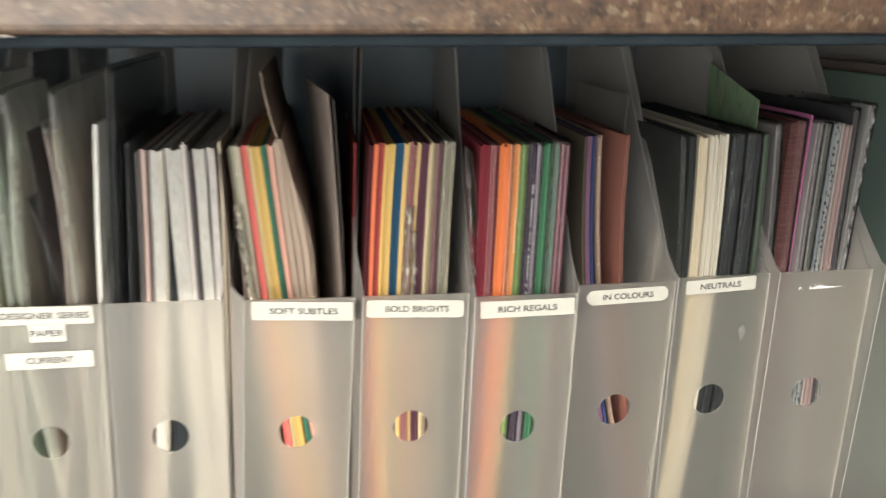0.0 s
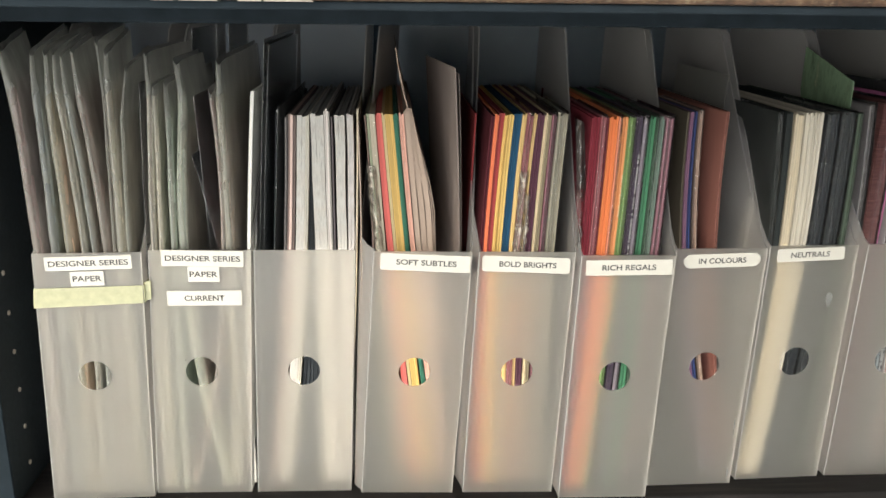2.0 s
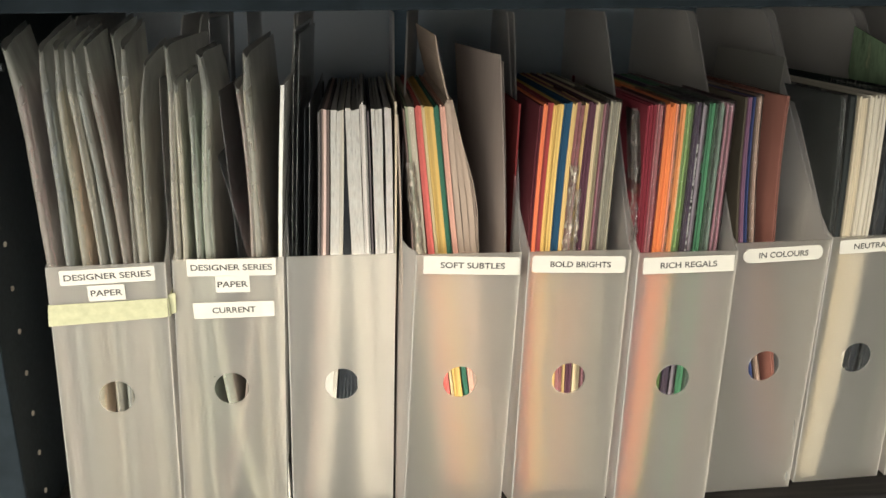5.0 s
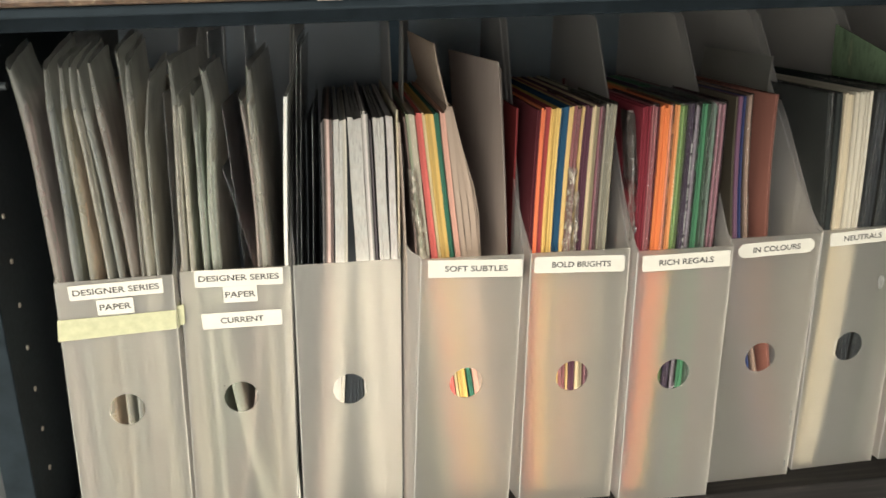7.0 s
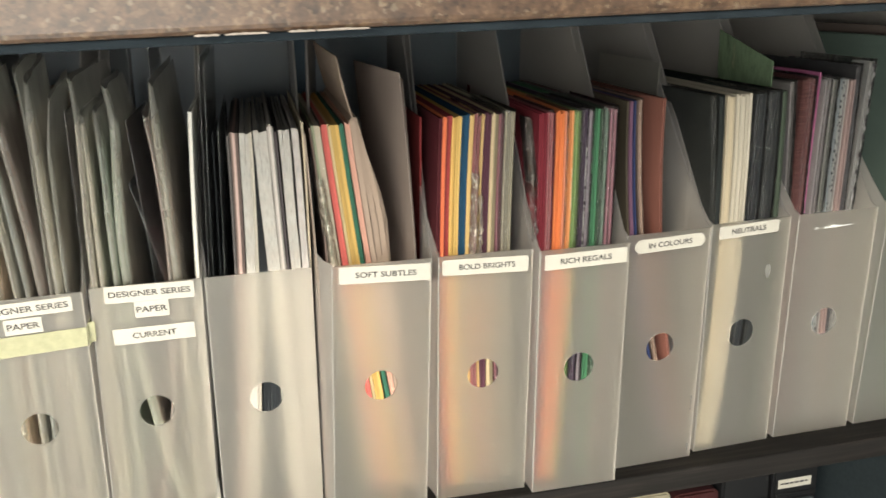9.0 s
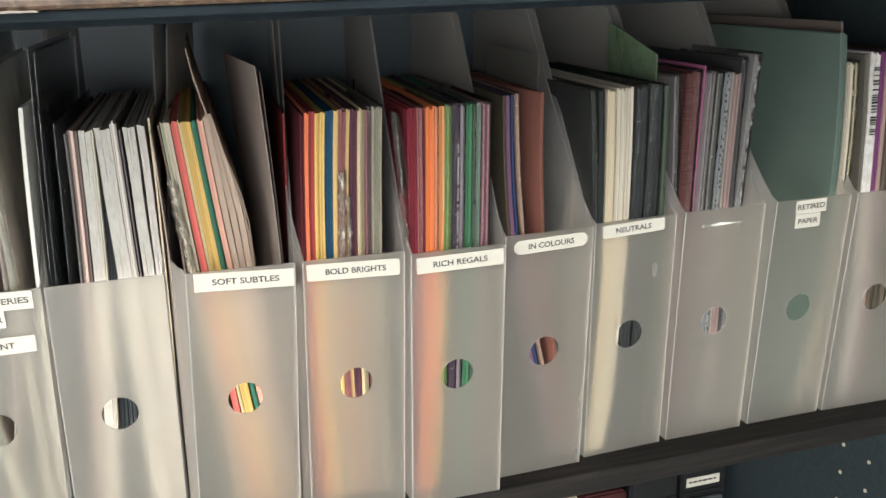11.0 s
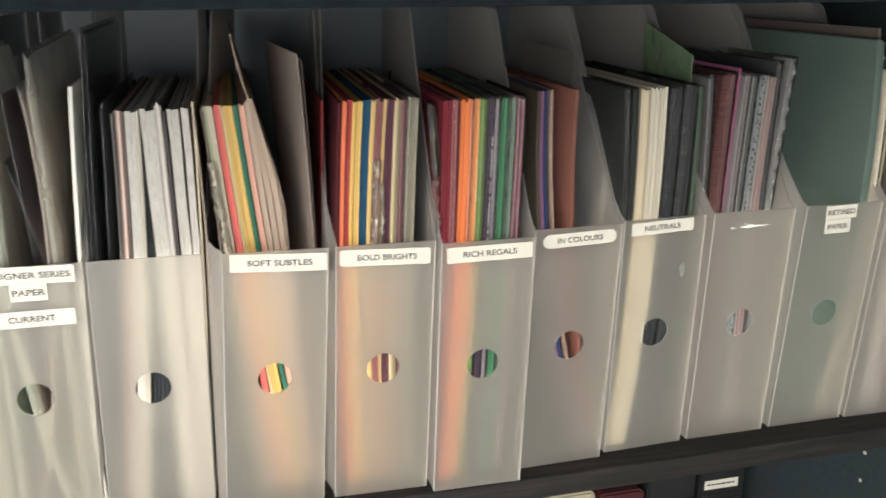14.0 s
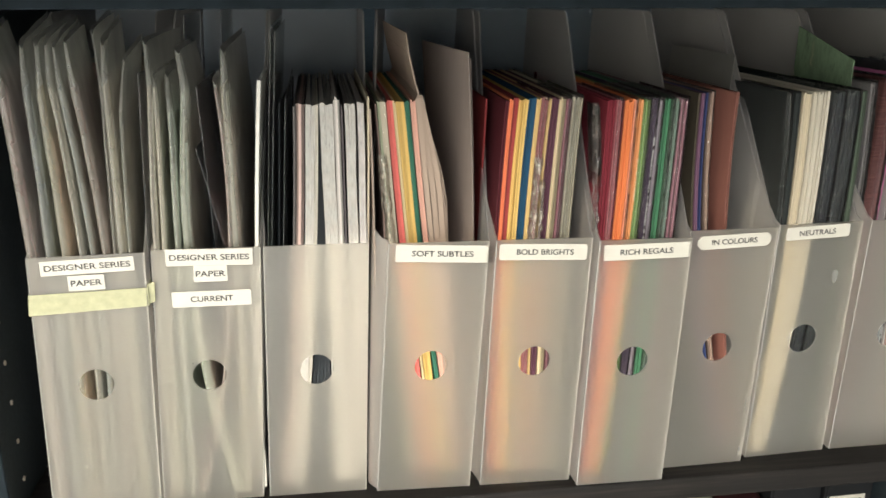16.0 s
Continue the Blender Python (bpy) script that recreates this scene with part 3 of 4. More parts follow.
def sheet_pack(xt, xb, w, color, label, kind="plain", y=0.030, top=0.831, depth=0.212, xl=None, wrap=0, seed=0, per=0.0011):
    """A stack of upright sheets: left edge xt, xb, xl at the heights ZT, ZB, ZL; w thick. wrap: crinkled cellophane round it."""
    rng = random.Random(seed + int(abs(xt) * 1e5))
    ob = thing("card_stack", (xb, y, BASE), label, "card stack", "upright paper stacks")
    n = max(1, min(9, round(w / (0.0027 if kind == "white" else per))))
    wavy, ragged, step = (0.00055, 0.0014, 0.0006) if kind == "white" else (0.00018, 0.0010, 0.0014)
    run = bend(xt, xb, xb + (xb - xt) / (ZT - ZB) * (ZB - ZL) if xl is None else xl)
    levels = 14
    mat = mat_card(color, kind)
    cuts = sorted([0.0, 1.0] + [(k + rng.uniform(-0.3, 0.3)) / n for k in range(1, n)])
    for k in range(n):
        bm = bmesh.new()
        fy, ft = rng.uniform(-step, step), top + rng.uniform(-1.6, 0.8) * ragged - BASE
        cols = []
        for i in range(levels):
            z = ft * i / (levels - 1)
            cx = run(z + BASE) + wavy * noise.noise(Vector((z * 28, k * 0.3, xb * 90)))
            a, b = cx + w * cuts[k] + 0.00002, cx + w * cuts[k + 1] - 0.00006
            e = fy + 1.6 * wavy * noise.noise(Vector((z * 34, k * 1.7, xb * 70)))
            g = b - a
            cols.append([bm.verts.new(p) for p in ((a, e, z), (b, e, z), (b - 0.34 * g, fy + depth, z), (a + 0.12 * g, fy + depth, z))])
        bm.faces.new(cols[0][::-1])
        bm.faces.new(cols[-1])
        for lo, hi in zip(cols, cols[1:]):
            for q in range(4):
                bm.faces.new((lo[q], lo[(q + 1) % 4], hi[(q + 1) % 4], hi[q]))
        part("sheet", bm, mat, ob)
    if wrap:
        bm = bmesh.new()
        rows = 64
        grid = []
        for i in range(rows):
            z = (top + 0.002 - BASE) * i / (rows - 1)
            cx = run(z + BASE)
            line = []
            for u, yy in ((-0.0004, 0.10), (-0.0004, 0.004), (0.0, -0.0024), (w * 0.33, -0.0030), (w * 0.66, -0.0030), (w, -0.0024), (w + 0.0004, 0.004), (w + 0.0004, 0.10)):
                j = 0.0016 * noise.noise(Vector((u * 420 + seed + xt * 900, z * 210, yy * 90))) + 0.0006 * noise.noise(Vector((u * 900 + xt * 700, z * 520, yy * 90)))
                line.append(bm.verts.new((cx + u + j * 0.35, yy + j, z)))
            grid.append(line)
        for r0, r1 in zip(grid, grid[1:]):
            for q in range(7):
                bm.faces.new((r0[q], r0[q + 1], r1[q + 1], r1[q]))
        part("wrapper", bm, WRAP, ob, "crinkled clear cellophane wrapper", True).visible_shadow = False
    return ob


def single_sheet(xt, xb, color, label, y=0.03, top=0.85, depth=0.21, xl=None, thick=0.0004, mat=None, slant=0.0, skew=0.0, shape=None):
    """One thin upright sheet that may lean, curve sideways or have a slanted top edge."""
    ob = thing("paper_sheet", (xb, y, BASE), label, "paper sheet", "upright paper stacks")
    bm = bmesh.new()
    run = shape or bend(xt, xb, xb + (xb - xt) / (ZT - ZB) * (ZB - ZL) if xl is None else xl)
    rows, cols = 18, 8
    for side in (0.0, thick):
        for i in range(rows):
            for j in range(cols):
                d = depth * j / (cols - 1)
                z = (top - BASE + slant * d) * i / (rows - 1)
                zz = z + BASE
                x = run(zz) + side + skew * d
                bm.verts.new((x, d, z))
    bm.verts.ensure_lookup_table()
    n = rows * cols
    v = bm.verts
    for i in range(rows - 1):
        for j in range(cols - 1):
            q = [i * cols + j, i * cols + j + 1, (i + 1) * cols + j + 1, (i + 1) * cols + j]
            bm.faces.new([v[k] for k in q])
            bm.faces.new([v[k + n] for k in q][::-1])
    rim = [j for j in range(cols)] + [i * cols + cols - 1 for i in range(1, rows)] + [(rows - 1) * cols + j for j in range(cols - 2, -1, -1)] + [i * cols for i in range(rows - 2, 0, -1)]
    for a, b in zip(rim, rim[1:] + rim[:1]):
        bm.faces.new((v[a], v[b], v[b + n], v[a + n]))
    bmesh.ops.recalc_face_normals(bm, faces=bm.faces)
    part("sheet", bm, mat or mat_card(color), ob).visible_shadow = mat is not CLEAR
    return ob


def sleeved_pack(xs, w, color, label, y, top, inner, depth=0.20, seed=0, flap=0.3, slope=0.2):
    """A few papers in a loose flat plastic bag. xs: the front fold's x at the bag's top, at the papers' top, at ZB and at ZL."""
    rng = random.Random(seed)
    xtop, xin, xb, xl = xs
    ob = thing("sleeved_paper_pack", (xb, y, BASE), label, "paper pack", "sleeved paper packs")
    c = (xin - xb) / (inner - ZB) - (xb - xl) / (ZB - ZL)

    def run(z):
        k = min(z, inner)
        f = max(0.0, z - inner) / max(top - inner, 0.004)
        return (xb - xl) / (ZB - ZL) * (k - ZB) + c * (k - ZB) * (k - ZL) / (inner - ZL) + (xtop - xin) * f

    n = max(2, round(w / 0.0016))
    for k in range(n):
        bm = bmesh.new()
        u0 = 0.10 + 0.80 * k / n
        u1 = u0 + 0.62 / n
        ft = inner + (0.0 if k == 0 else rng.choice((-0.034, -0.020, -0.010, -0.003, 0.0))) - BASE
        back = 0.0012 + (0.0 if k == 0 else rng.uniform(0.001, 0.007))
        rise = slope * rng.uniform(0.8, 1.4)
        line = [(u0, depth - 0.012), (u0, back + 0.045), (u0, back + 0.0012), (0.6 * u0 + 0.4 * u1, back), (u1, back + 0.0016), (u1, back + 0.045), (u1, depth - 0.012)]
        cols = []
        for i in range(12):
            row = []
            for u, d in line:
                z = (ft + rise * min(d, 0.045)) * i / 11
                j = 0.0009 * noise.noise(Vector((seed * 2.3, z * 22, d * 9 + k * 0.4)))
                row.append(bm.verts.new((run(z + BASE) + w * u + j, d - 0.8 * j, z)))
            cols.append(row)
        bm.faces.new(cols[0])
        bm.faces.new(cols[-1][::-1])
        m = len(line)
        for lo, hi in zip(cols, cols[1:]):
            for q in range(m):
                bm.faces.new((lo[q], lo[(q + 1) % m], hi[(q + 1) % m], hi[q]))
        bmesh.ops.recalc_face_normals(bm, faces=bm.faces)
        tone = rng.choice(((1.0, 1.0, 1.0), (1.08, 1.03, 0.96), (0.86, 0.91, 0.94), (1.05, 0.93, 0.93), (0.94, 1.02, 0.97)))
        part("folded_paper", bm, mat_card(tuple(round(1.3 * v * t, 3) for v, t in zip(color, tone)), "printed"), ob)
    bm = bmesh.new()
    rows, ring = 30, []
    path = [(0.0, d * depth) for d in (1.0, 0.8, 0.6, 0.4, 0.2, 0.1)] + [(0.0, 0.006), (0.06, 0.0014), (0.3, 0.0), (0.6, 0.0002), (0.9, 0.0016), (1.0, 0.006)] + [(1.0, d * depth) for d in (0.1, 0.2, 0.4, 0.6, 0.8, 1.0)]
    slope, flap = slope * rng.uniform(0.7, 1.3), min(1.0, flap * rng.uniform(0.8, 1.2))
    for i in range(rows):
        f = i / (rows - 1)
        line = []
        for q, (u, d) in enumerate(path):
            edge = top - 0.0030 * math.exp(-d / 0.004) + slope * flap * d + (0.0022 if u < 0.5 else 0.0)
            z = (edge - BASE) * f
            zz = z + BASE
            loose = max(0.0, (zz - inner) / 0.03)
            crease = noise.noise(Vector((zz * 30 + seed * 3.1, d * 16 + u, zz * 9)))
            j = 0.0010 * crease * (0.6 + loose)
            pinch = 1 - 0.55 * min(1.0, loose)
            d *= 1 - (1 - flap) * min(1.0, max(0.0, zz - inner + 0.03) / 0.03)
            line.append(bm.verts.new((run(zz) + w * (0.5 + (u - 0.5) * pinch) + j, d + 0.7 * j, z)))
        ring.append(line)
    for lo, hi in zip(ring, ring[1:]):
        for q in range(len(path) - 1):
            bm.faces.new((lo[q], lo[q + 1], hi[q + 1], hi[q]))
    part("sleeve", bm, SLEEVE, ob, "cloudy clear plastic sleeve", True).visible_shadow = False
    return ob


CREAM, YELLOW = (0.62, 0.53, 0.37), (0.72, 0.46, 0.10)
GREYG, TAUPE, MAUVE = (0.54, 0.53, 0.43), (0.50, 0.41, 0.31), (0.42, 0.30, 0.29)

# file of sleeved designer papers
BAG = "sleeved patterned paper pack in a cloudy plastic bag"
for k, (xs, w, col, top, inner) in enumerate([
        ((-0.4054, -0.4000, -0.3972, -0.3990), 0.0060, MAUVE, 0.873, 0.846),
        ((-0.3842, -0.3845, -0.3850, -0.3870), 0.0046, (0.30, 0.33, 0.36), 0.872, 0.843),
        ((-0.3749, -0.3772, -0.3754, -0.3785), 0.0050, TAUPE, 0.873, 0.842),
        ((-0.3682, -0.3683, -0.3629, -0.3660), 0.0036, (0.54, 0.49, 0.41), 0.873, 0.843),
        ((-0.3644, -0.3631, -0.3559, -0.3590), 0.0036, (0.34, 0.36, 0.35), 0.870, 0.843),
        ((-0.3574, -0.3560, -0.3487, -0.3525), 0.0050, (0.38, 0.27, 0.24), 0.873, 0.842),
        ((-0.3379, -0.3368, -0.3400, -0.3445), 0.0020, (0.34, 0.32, 0.33), 0.880, 0.842),
        ((-0.3346, -0.3356, -0.3376, -0.3405), 0.0050, GREYG, 0.873, 0.844),
        ((-0.3210, -0.3274, -0.3312, -0.3345), 0.0024, (0.50, 0.49, 0.43), 0.862, 0.826)]):
    sleeved_pack(xs, w, col, BAG, 0.0148 + 0.0018 * (k % 3), top, inner, 0.20, k + 1)
for k, (xs, w, col, top, inner, depth) in enumerate([
        ((-0.3086, -0.3082, -0.3150, -0.3190), 0.0042, (0.58, 0.57, 0.50), 0.873, 0.843, 0.17),
        ((-0.3043, -0.3045, -0.3092, -0.3140), 0.0034, (0.58, 0.55, 0.49), 0.850, 0.842, 0.18),
        ((-0.2974, -0.2965, -0.3003, -0.3040), 0.0042, (0.52, 0.58, 0.50), 0.852, 0.826, 0.18),
        ((-0.2905, -0.2874, -0.2946, -0.2780), 0.0066, (0.52, 0.56, 0.48), 0.867, 0.838, 0.10),
        ((-0.2656, -0.2654, -0.2635, -0.2900), 0.0034, (0.42, 0.26, 0.25), 0.847, 0.841, 0.18),
        ((-0.2608, -0.2615, -0.2611, -0.2640), 0.0062, (0.54, 0.49, 0.42), 0.867, 0.842, 0.20)]):
    sleeved_pack(xs, w, col, BAG, 0.0200 + 0.002 * (k % 2), top, inner, depth, k + 21, 1.0, 0.02)
single_sheet(-0.3145, -0.3185, (0.5, 0.5, 0.5), "clear plastic sheet beside the sleeves", 0.024, 0.852, 0.16, mat=CLEAR, xl=-0.3210)
single_sheet(-0.2775, -0.2735, (0.5, 0.5, 0.5), "clear plastic sheet between the sleeves", 0.030, 0.842, 0.12, mat=CLEAR, xl=-0.2680)
single_sheet(-0.2890, -0.2672, (0.5, 0.5, 0.5), "clear plastic sheet slipping down between the sleeves", 0.028, 0.800, 0.12, mat=CLEAR, xl=-0.2480)
single_sheet(-0.2960, -0.2990, (0.5, 0.5, 0.5), "tall clear plastic bag end behind the sleeves", 0.110, 0.886, 0.10, mat=CLEAR, xl=-0.3000)
single_sheet(-0.2700, -0.2720, (0.5, 0.5, 0.5), "tall clear plastic bag end behind the sleeves", 0.130, 0.892, 0.10, mat=CLEAR, xl=-0.2740)
single_sheet(-0.2384, -0.2455, (0.8, 0.79, 0.74), "white card edge beside the sleeves", 0.027, 0.846, 0.2, thick=0.0024, xl=-0.2510)

# file of white and patterned papers
WHITE = (0.43, 0.425, 0.40)
single_sheet(-0.2300, -0.2365, (0.05, 0.07, 0.08), "tall clear blue-tinted plastic sheet", 0.028, 0.882, 0.20, mat=CLEAR, xl=-0.2440)
single_sheet(-0.2272, -0.2340, (0.05, 0.07, 0.08), "tall clear blue-tinted plastic sheet", 0.030, 0.878, 0.20, mat=CLEAR, xl=-0.2425)
# Dark blue sheets added to fill the gaps among the white papers
single_sheet(-0.2245, -0.2300, (0.02, 0.03, 0.04), "added dark blue sheet in the gap behind the white papers", 0.060, 0.826, 0.19, mat=NAVY, xl=-0.2400, skew=0.03)
single_sheet(-0.1985, -0.2010, (0.02, 0.03, 0.04), "added dark blue sheet in the gap between the white papers", 0.046, 0.824, 0.19, mat=NAVY, xl=-0.2000, thick=0.0012, skew=0.06)
for k in range(5):
    single_sheet(-0.1990 + 0.0006 * k, -0.2012 + 0.0010 * k, (0.02, 0.03, 0.04), "added dark blue sheet fanned into the gap between the white papers", 0.038 + 0.002 * k, 0.826, 0.19, mat=NAVY, xl=-0.2160 + 0.0042 * k, thick=0.0024)
single_sheet(-0.2194, -0.2259, (0.5, 0.5, 0.5), "clear plastic sheet beside white papers", 0.030, 0.834, mat=CLEAR, xl=-0.2400)
for xt, xb, xl, w, col, kind, lab, top in [
        (-0.2141, -0.2187, -0.2352, 0.0022, (0.13, 0.12, 0.12), "mixed", "thin stack of grey card sheets", 0.829),
        (-0.2117, -0.2165, -0.2325, 0.0052, (0.42, 0.30, 0.27), "mixed", "thin stack of pink and dark patterned papers", 0.829),
        (-0.2056, -0.2102, -0.2262, 0.0062, WHITE, "white", "stack of white card sheets", 0.829),
        (-0.1992, -0.2038, -0.2195, 0.0024, (0.50, 0.47, 0.40), "mixed", "thin stack of cream and white papers", 0.829),
        (-0.1960, -0.1956, -0.1945, 0.0094, WHITE, "white", "stack of speckled white patterned papers", 0.829),
        (-0.1862, -0.1858, -0.1850, 0.0040, (0.50, 0.46, 0.43), "mixed", "stack of grey and white striped papers", 0.833),
        (-0.1812, -0.1810, -0.1808, 0.0010, (0.12, 0.10, 0.11), "plain", "thin stack of dark card sheets", 0.829),
        (-0.1786, -0.1786, -0.1797, 0.0070, WHITE, "white", "stack of white card sheets", 0.830),
        (-0.1698, -0.1706, -0.1770, 0.0046, (0.46, 0.44, 0.43), "white", "stack of white card sheets", 0.830),
        (-0.1626, -0.1650, -0.1735, 0.0012, (0.42, 0.36, 0.26), "mixed", "thin stack of tan papers", 0.834)]:
    sheet_pack(xt, xb, w, col, lab, kind, 0.030, top, xl=xl)

# soft subtles
single_sheet(-0.1576, -0.1526, (0.30, 0.20, 0.17), "red brown card sheet against the file side", 0.034, 0.828, 0.21, xl=-0.1590, thick=0.0010)
single_sheet(-0.1620, -0.1608, (0.42, 0.33, 0.27), "tan card sheet against the bulging file side", 0.021, 0.826, 0.21, xl=-0.1662, thick=0.0008)
for xt, xb, xl, w, col, kind, lab, wrap in [
        (-0.1560, -0.1490, -0.1370, 0.0018, (0.30, 0.34, 0.22), "plain", "thin stack of sage green card", 0),
        (-0.1541, -0.1468, -0.1330, 0.0042, (0.66, 0.58, 0.44), "plain", "stack of cream card in clear wrap", 1),
        (-0.1494, -0.1414, -0.1245, 0.0044, (0.68, 0.12, 0.10), "plain", "stack of coral red card sheets", 0),
        (-0.1448, -0.1364, -0.1190, 0.0020, (0.74, 0.58, 0.30), "plain", "thin stack of buttery card sheets", 0),
        (-0.1427, -0.1342, -0.1165, 0.0060, YELLOW, "plain", "stack of soft yellow card sheets", 0),
        (-0.1363, -0.1281, -0.1075, 0.0036, (0.025, 0.16, 0.10), "plain", "stack of dark green card sheets", 0),
        (-0.1323, -0.1238, -0.1036, 0.0036, (0.70, 0.36, 0.27), "plain", "stack of salmon pink card sheets", 0)]:
    sheet_pack(xt, xb, w, col, lab, kind, 0.034, 0.830, wrap=wrap, xl=xl)
def curved_card(f):
    """The x of a sheet at a height: straight beside the stack for f = 0, bowed away from it for f = 1."""
    def at(z):
        u = max(-0.062, min(0.078, z - 0.8))
        bowed = -0.1157 - 0.304 * u - 0.873 * u * u + 21.2 * u ** 3 - 0.035 * min(0.0, z - 0.738)
        straight = -0.1196 - 0.090 * (z - ZB)
        return f * bowed + (1 - f) * straight + 0.1100
    return at


for f, top, thick in ((0.0, 0.831, 0.0040), (0.30, 0.832, 0.0042), (0.60, 0.833, 0.0042), (0.90, 0.862, 0.0010), (1.0, 0.876, 0.0007)):
    single_sheet(0, -0.1100, (0.44, 0.325, 0.25), "curved beige card sheet leaning in the file", 0.035 + 0.004 * f, top, 0.21, thick=thick, shape=curved_card(f))
single_sheet(-0.0902, -0.0868, (0.27, 0.215, 0.19), "taupe card sheet slanting across the file", 0.030, 0.863, 0.14, -0.0872, 0.0006, skew=-0.11)
single_sheet(-0.0872, -0.0846, (0.27, 0.215, 0.19), "taupe card sheet slanting across the file", 0.040, 0.858, 0.14, -0.0862, 0.0006, skew=-0.09)

# bold brights
sheet_pack(-0.0655, -0.0716, 0.0028, (0.095, 0.008, 0.016), "stack of deep red card sheets", "plain", 0.024, 0.831, 0.21, -0.0745)
single_sheet(-0.0745, -0.0790, (0.24, 0.018, 0.020), "deep red card sheet against the file side", 0.050, 0.828, 0.17, thick=0.0012)
for xt, xb, xl, w, col, kind, lab, wrap in [
        (-0.0624, -0.0687, -0.0715, 0.0026, (0.78, 0.17, 0.05), "plain", "stack of bright orange card sheets", 0),
        (-0.0596, -0.0660, -0.0690, 0.0016, (0.30, 0.03, 0.03), "plain", "thin stack of tomato red card sheets", 0),
        (-0.0578, -0.0643, -0.0670, 0.0022, (0.40, 0.04, 0.04), "plain", "stack of red card sheets", 0),
        (-0.0554, -0.0620, -0.0640, 0.0066, YELLOW, "plain", "stack of golden yellow card sheets", 0),
        (-0.0485, -0.0554, -0.0570, 0.0058, (0.006, 0.080, 0.165), "plain", "stack of deep blue card sheets", 0),
        (-0.0425, -0.0494, -0.0505, 0.0034, (0.66, 0.44, 0.14), "plain", "thin stack of amber card sheets", 0),
        (-0.0389, -0.0458, -0.0470, 0.0044, (0.20, 0.060, 0.065), "mixed", "wrapped stack of brown and cream papers", 1),
        (-0.0343, -0.0412, -0.0430, 0.0026, (0.62, 0.42, 0.16), "plain", "thin stack of ochre card sheets", 0),
        (-0.0314, -0.0380, -0.0420, 0.0052, (0.11, 0.035, 0.06), "plain", "stack of dark plum card sheets", 0),
        (-0.0260, -0.0320, -0.0355, 0.0050, (0.46, 0.37, 0.22), "mixed", "stack of tan and ochre papers", 0),
        (-0.0207, -0.0262, -0.0290, 0.0034, (0.20, 0.075, 0.095), "mixed", "stack of pink striped papers", 1),
        (-0.0168, -0.0222, -0.0250, 0.0075, (0.42, 0.385, 0.28), "mixed", "stack of grey beige papers in clear wrap", 1)]:
    sheet_pack(xt, xb, w, col, lab, kind, 0.024, 0.831, wrap=wrap, xl=xl)

PALEINK = mat_plain("cream_print", (0.75, 0.62, 0.42), 0.6)
GREYPRINT = mat_plain("faded_white_print", (0.42, 0.42, 0.42), 0.6)

# rich regals
single_sheet(-0.0010, 0.0060, (0.3, 0.28, 0.3), "crinkled clear cellophane flap", 0.013, 0.826, 0.03, mat=WRAP, thick=0.0008, xl=0.004)
for xt, xb, xl, w, col, kind, lab, wrap in [
        (0.0060, 0.0030, -0.0030, 0.0060, (0.19, 0.010, 0.024), "plain", "thick stack of crimson card sheets", 0),
        (0.0122, 0.0090, 0.0000, 0.0040, (0.30, 0.08, 0.09), "mixed", "wrapped stack of dark red papers", 1),
        (0.0164, 0.0130, 0.0022, 0.0018, (0.15, 0.02, 0.03), "plain", "thin stack of maroon card sheets", 0),
        (0.0184, 0.0150, 0.0042, 0.0064, (0.80, 0.19, 0.03), "plain", "stack of orange card sheets", 0),
        (0.0252, 0.0218, 0.0096, 0.0022, (0.56, 0.18, 0.09), "mixed", "thin stack of rust papers", 1),
        (0.0276, 0.0241, 0.0120, 0.0042, (0.74, 0.28, 0.08), "plain", "stack of light orange card sheets", 0),
        (0.0320, 0.0284, 0.0165, 0.0052, (0.14, 0.25, 0.06), "mixed", "stack of leaf green card sheets", 1),
        (0.0375, 0.0338, 0.0250, 0.0054, (0.035, 0.018, 0.045), "plain", "stack of dark purple card sheets", 1),
        (0.0431, 0.0394, 0.0312, 0.0040, (0.17, 0.14, 0.17), "mixed", "thin stack of grey mauve papers", 1),
        (0.0473, 0.0438, 0.0372, 0.0048, (0.04, 0.18, 0.085), "plain", "stack of emerald green card sheets", 0),
        (0.0523, 0.0490, 0.0424, 0.0024, (0.05, 0.13, 0.07), "mixed", "thin stack of bottle green papers", 1),
        (0.0549, 0.0515, 0.0448, 0.0038, (0.10, 0.155, 0.12), "mixed", "wrapped stack of grey green papers", 1),
        (0.0589, 0.0555, 0.0465, 0.0066, (0.20, 0.085, 0.11), "mixed", "wrapped stack of mauve purple card sheets", 1)]:
    p = sheet_pack(xt, xb, w, col, lab, kind, 0.012, 0.8305, wrap=wrap, xl=xl)
    if "light orange" in lab:
        rng, run, z = random.Random(9), bend(xt, xb, xl), 0.226
        while z < 0.256:
            h = rng.uniform(0.0006, 0.0012)
            part("print_bar", box(run(z + BASE) + 0.0030, run(z + BASE) + 0.0036, -0.0024, -0.0015, z, z + h), PALEINK, p, "pale printed bar")
            z += h + rng.choice((0.0006, 0.0008, 0.0016))
    if "dark purple" in lab:
        rng, run, z = random.Random(5), bend(xt, xb, xl), 0.185
        while z < 0.275:
            h = rng.uniform(0.0012, 0.0032)
            part("print_bar", box(run(z + BASE) + 0.0034, run(z + BASE) + 0.0043, -0.0036, -0.0033, z, z + h), GREYPRINT, p, "white printed bar")
            z += h + rng.choice((0.0007, 0.0009, 0.0030))

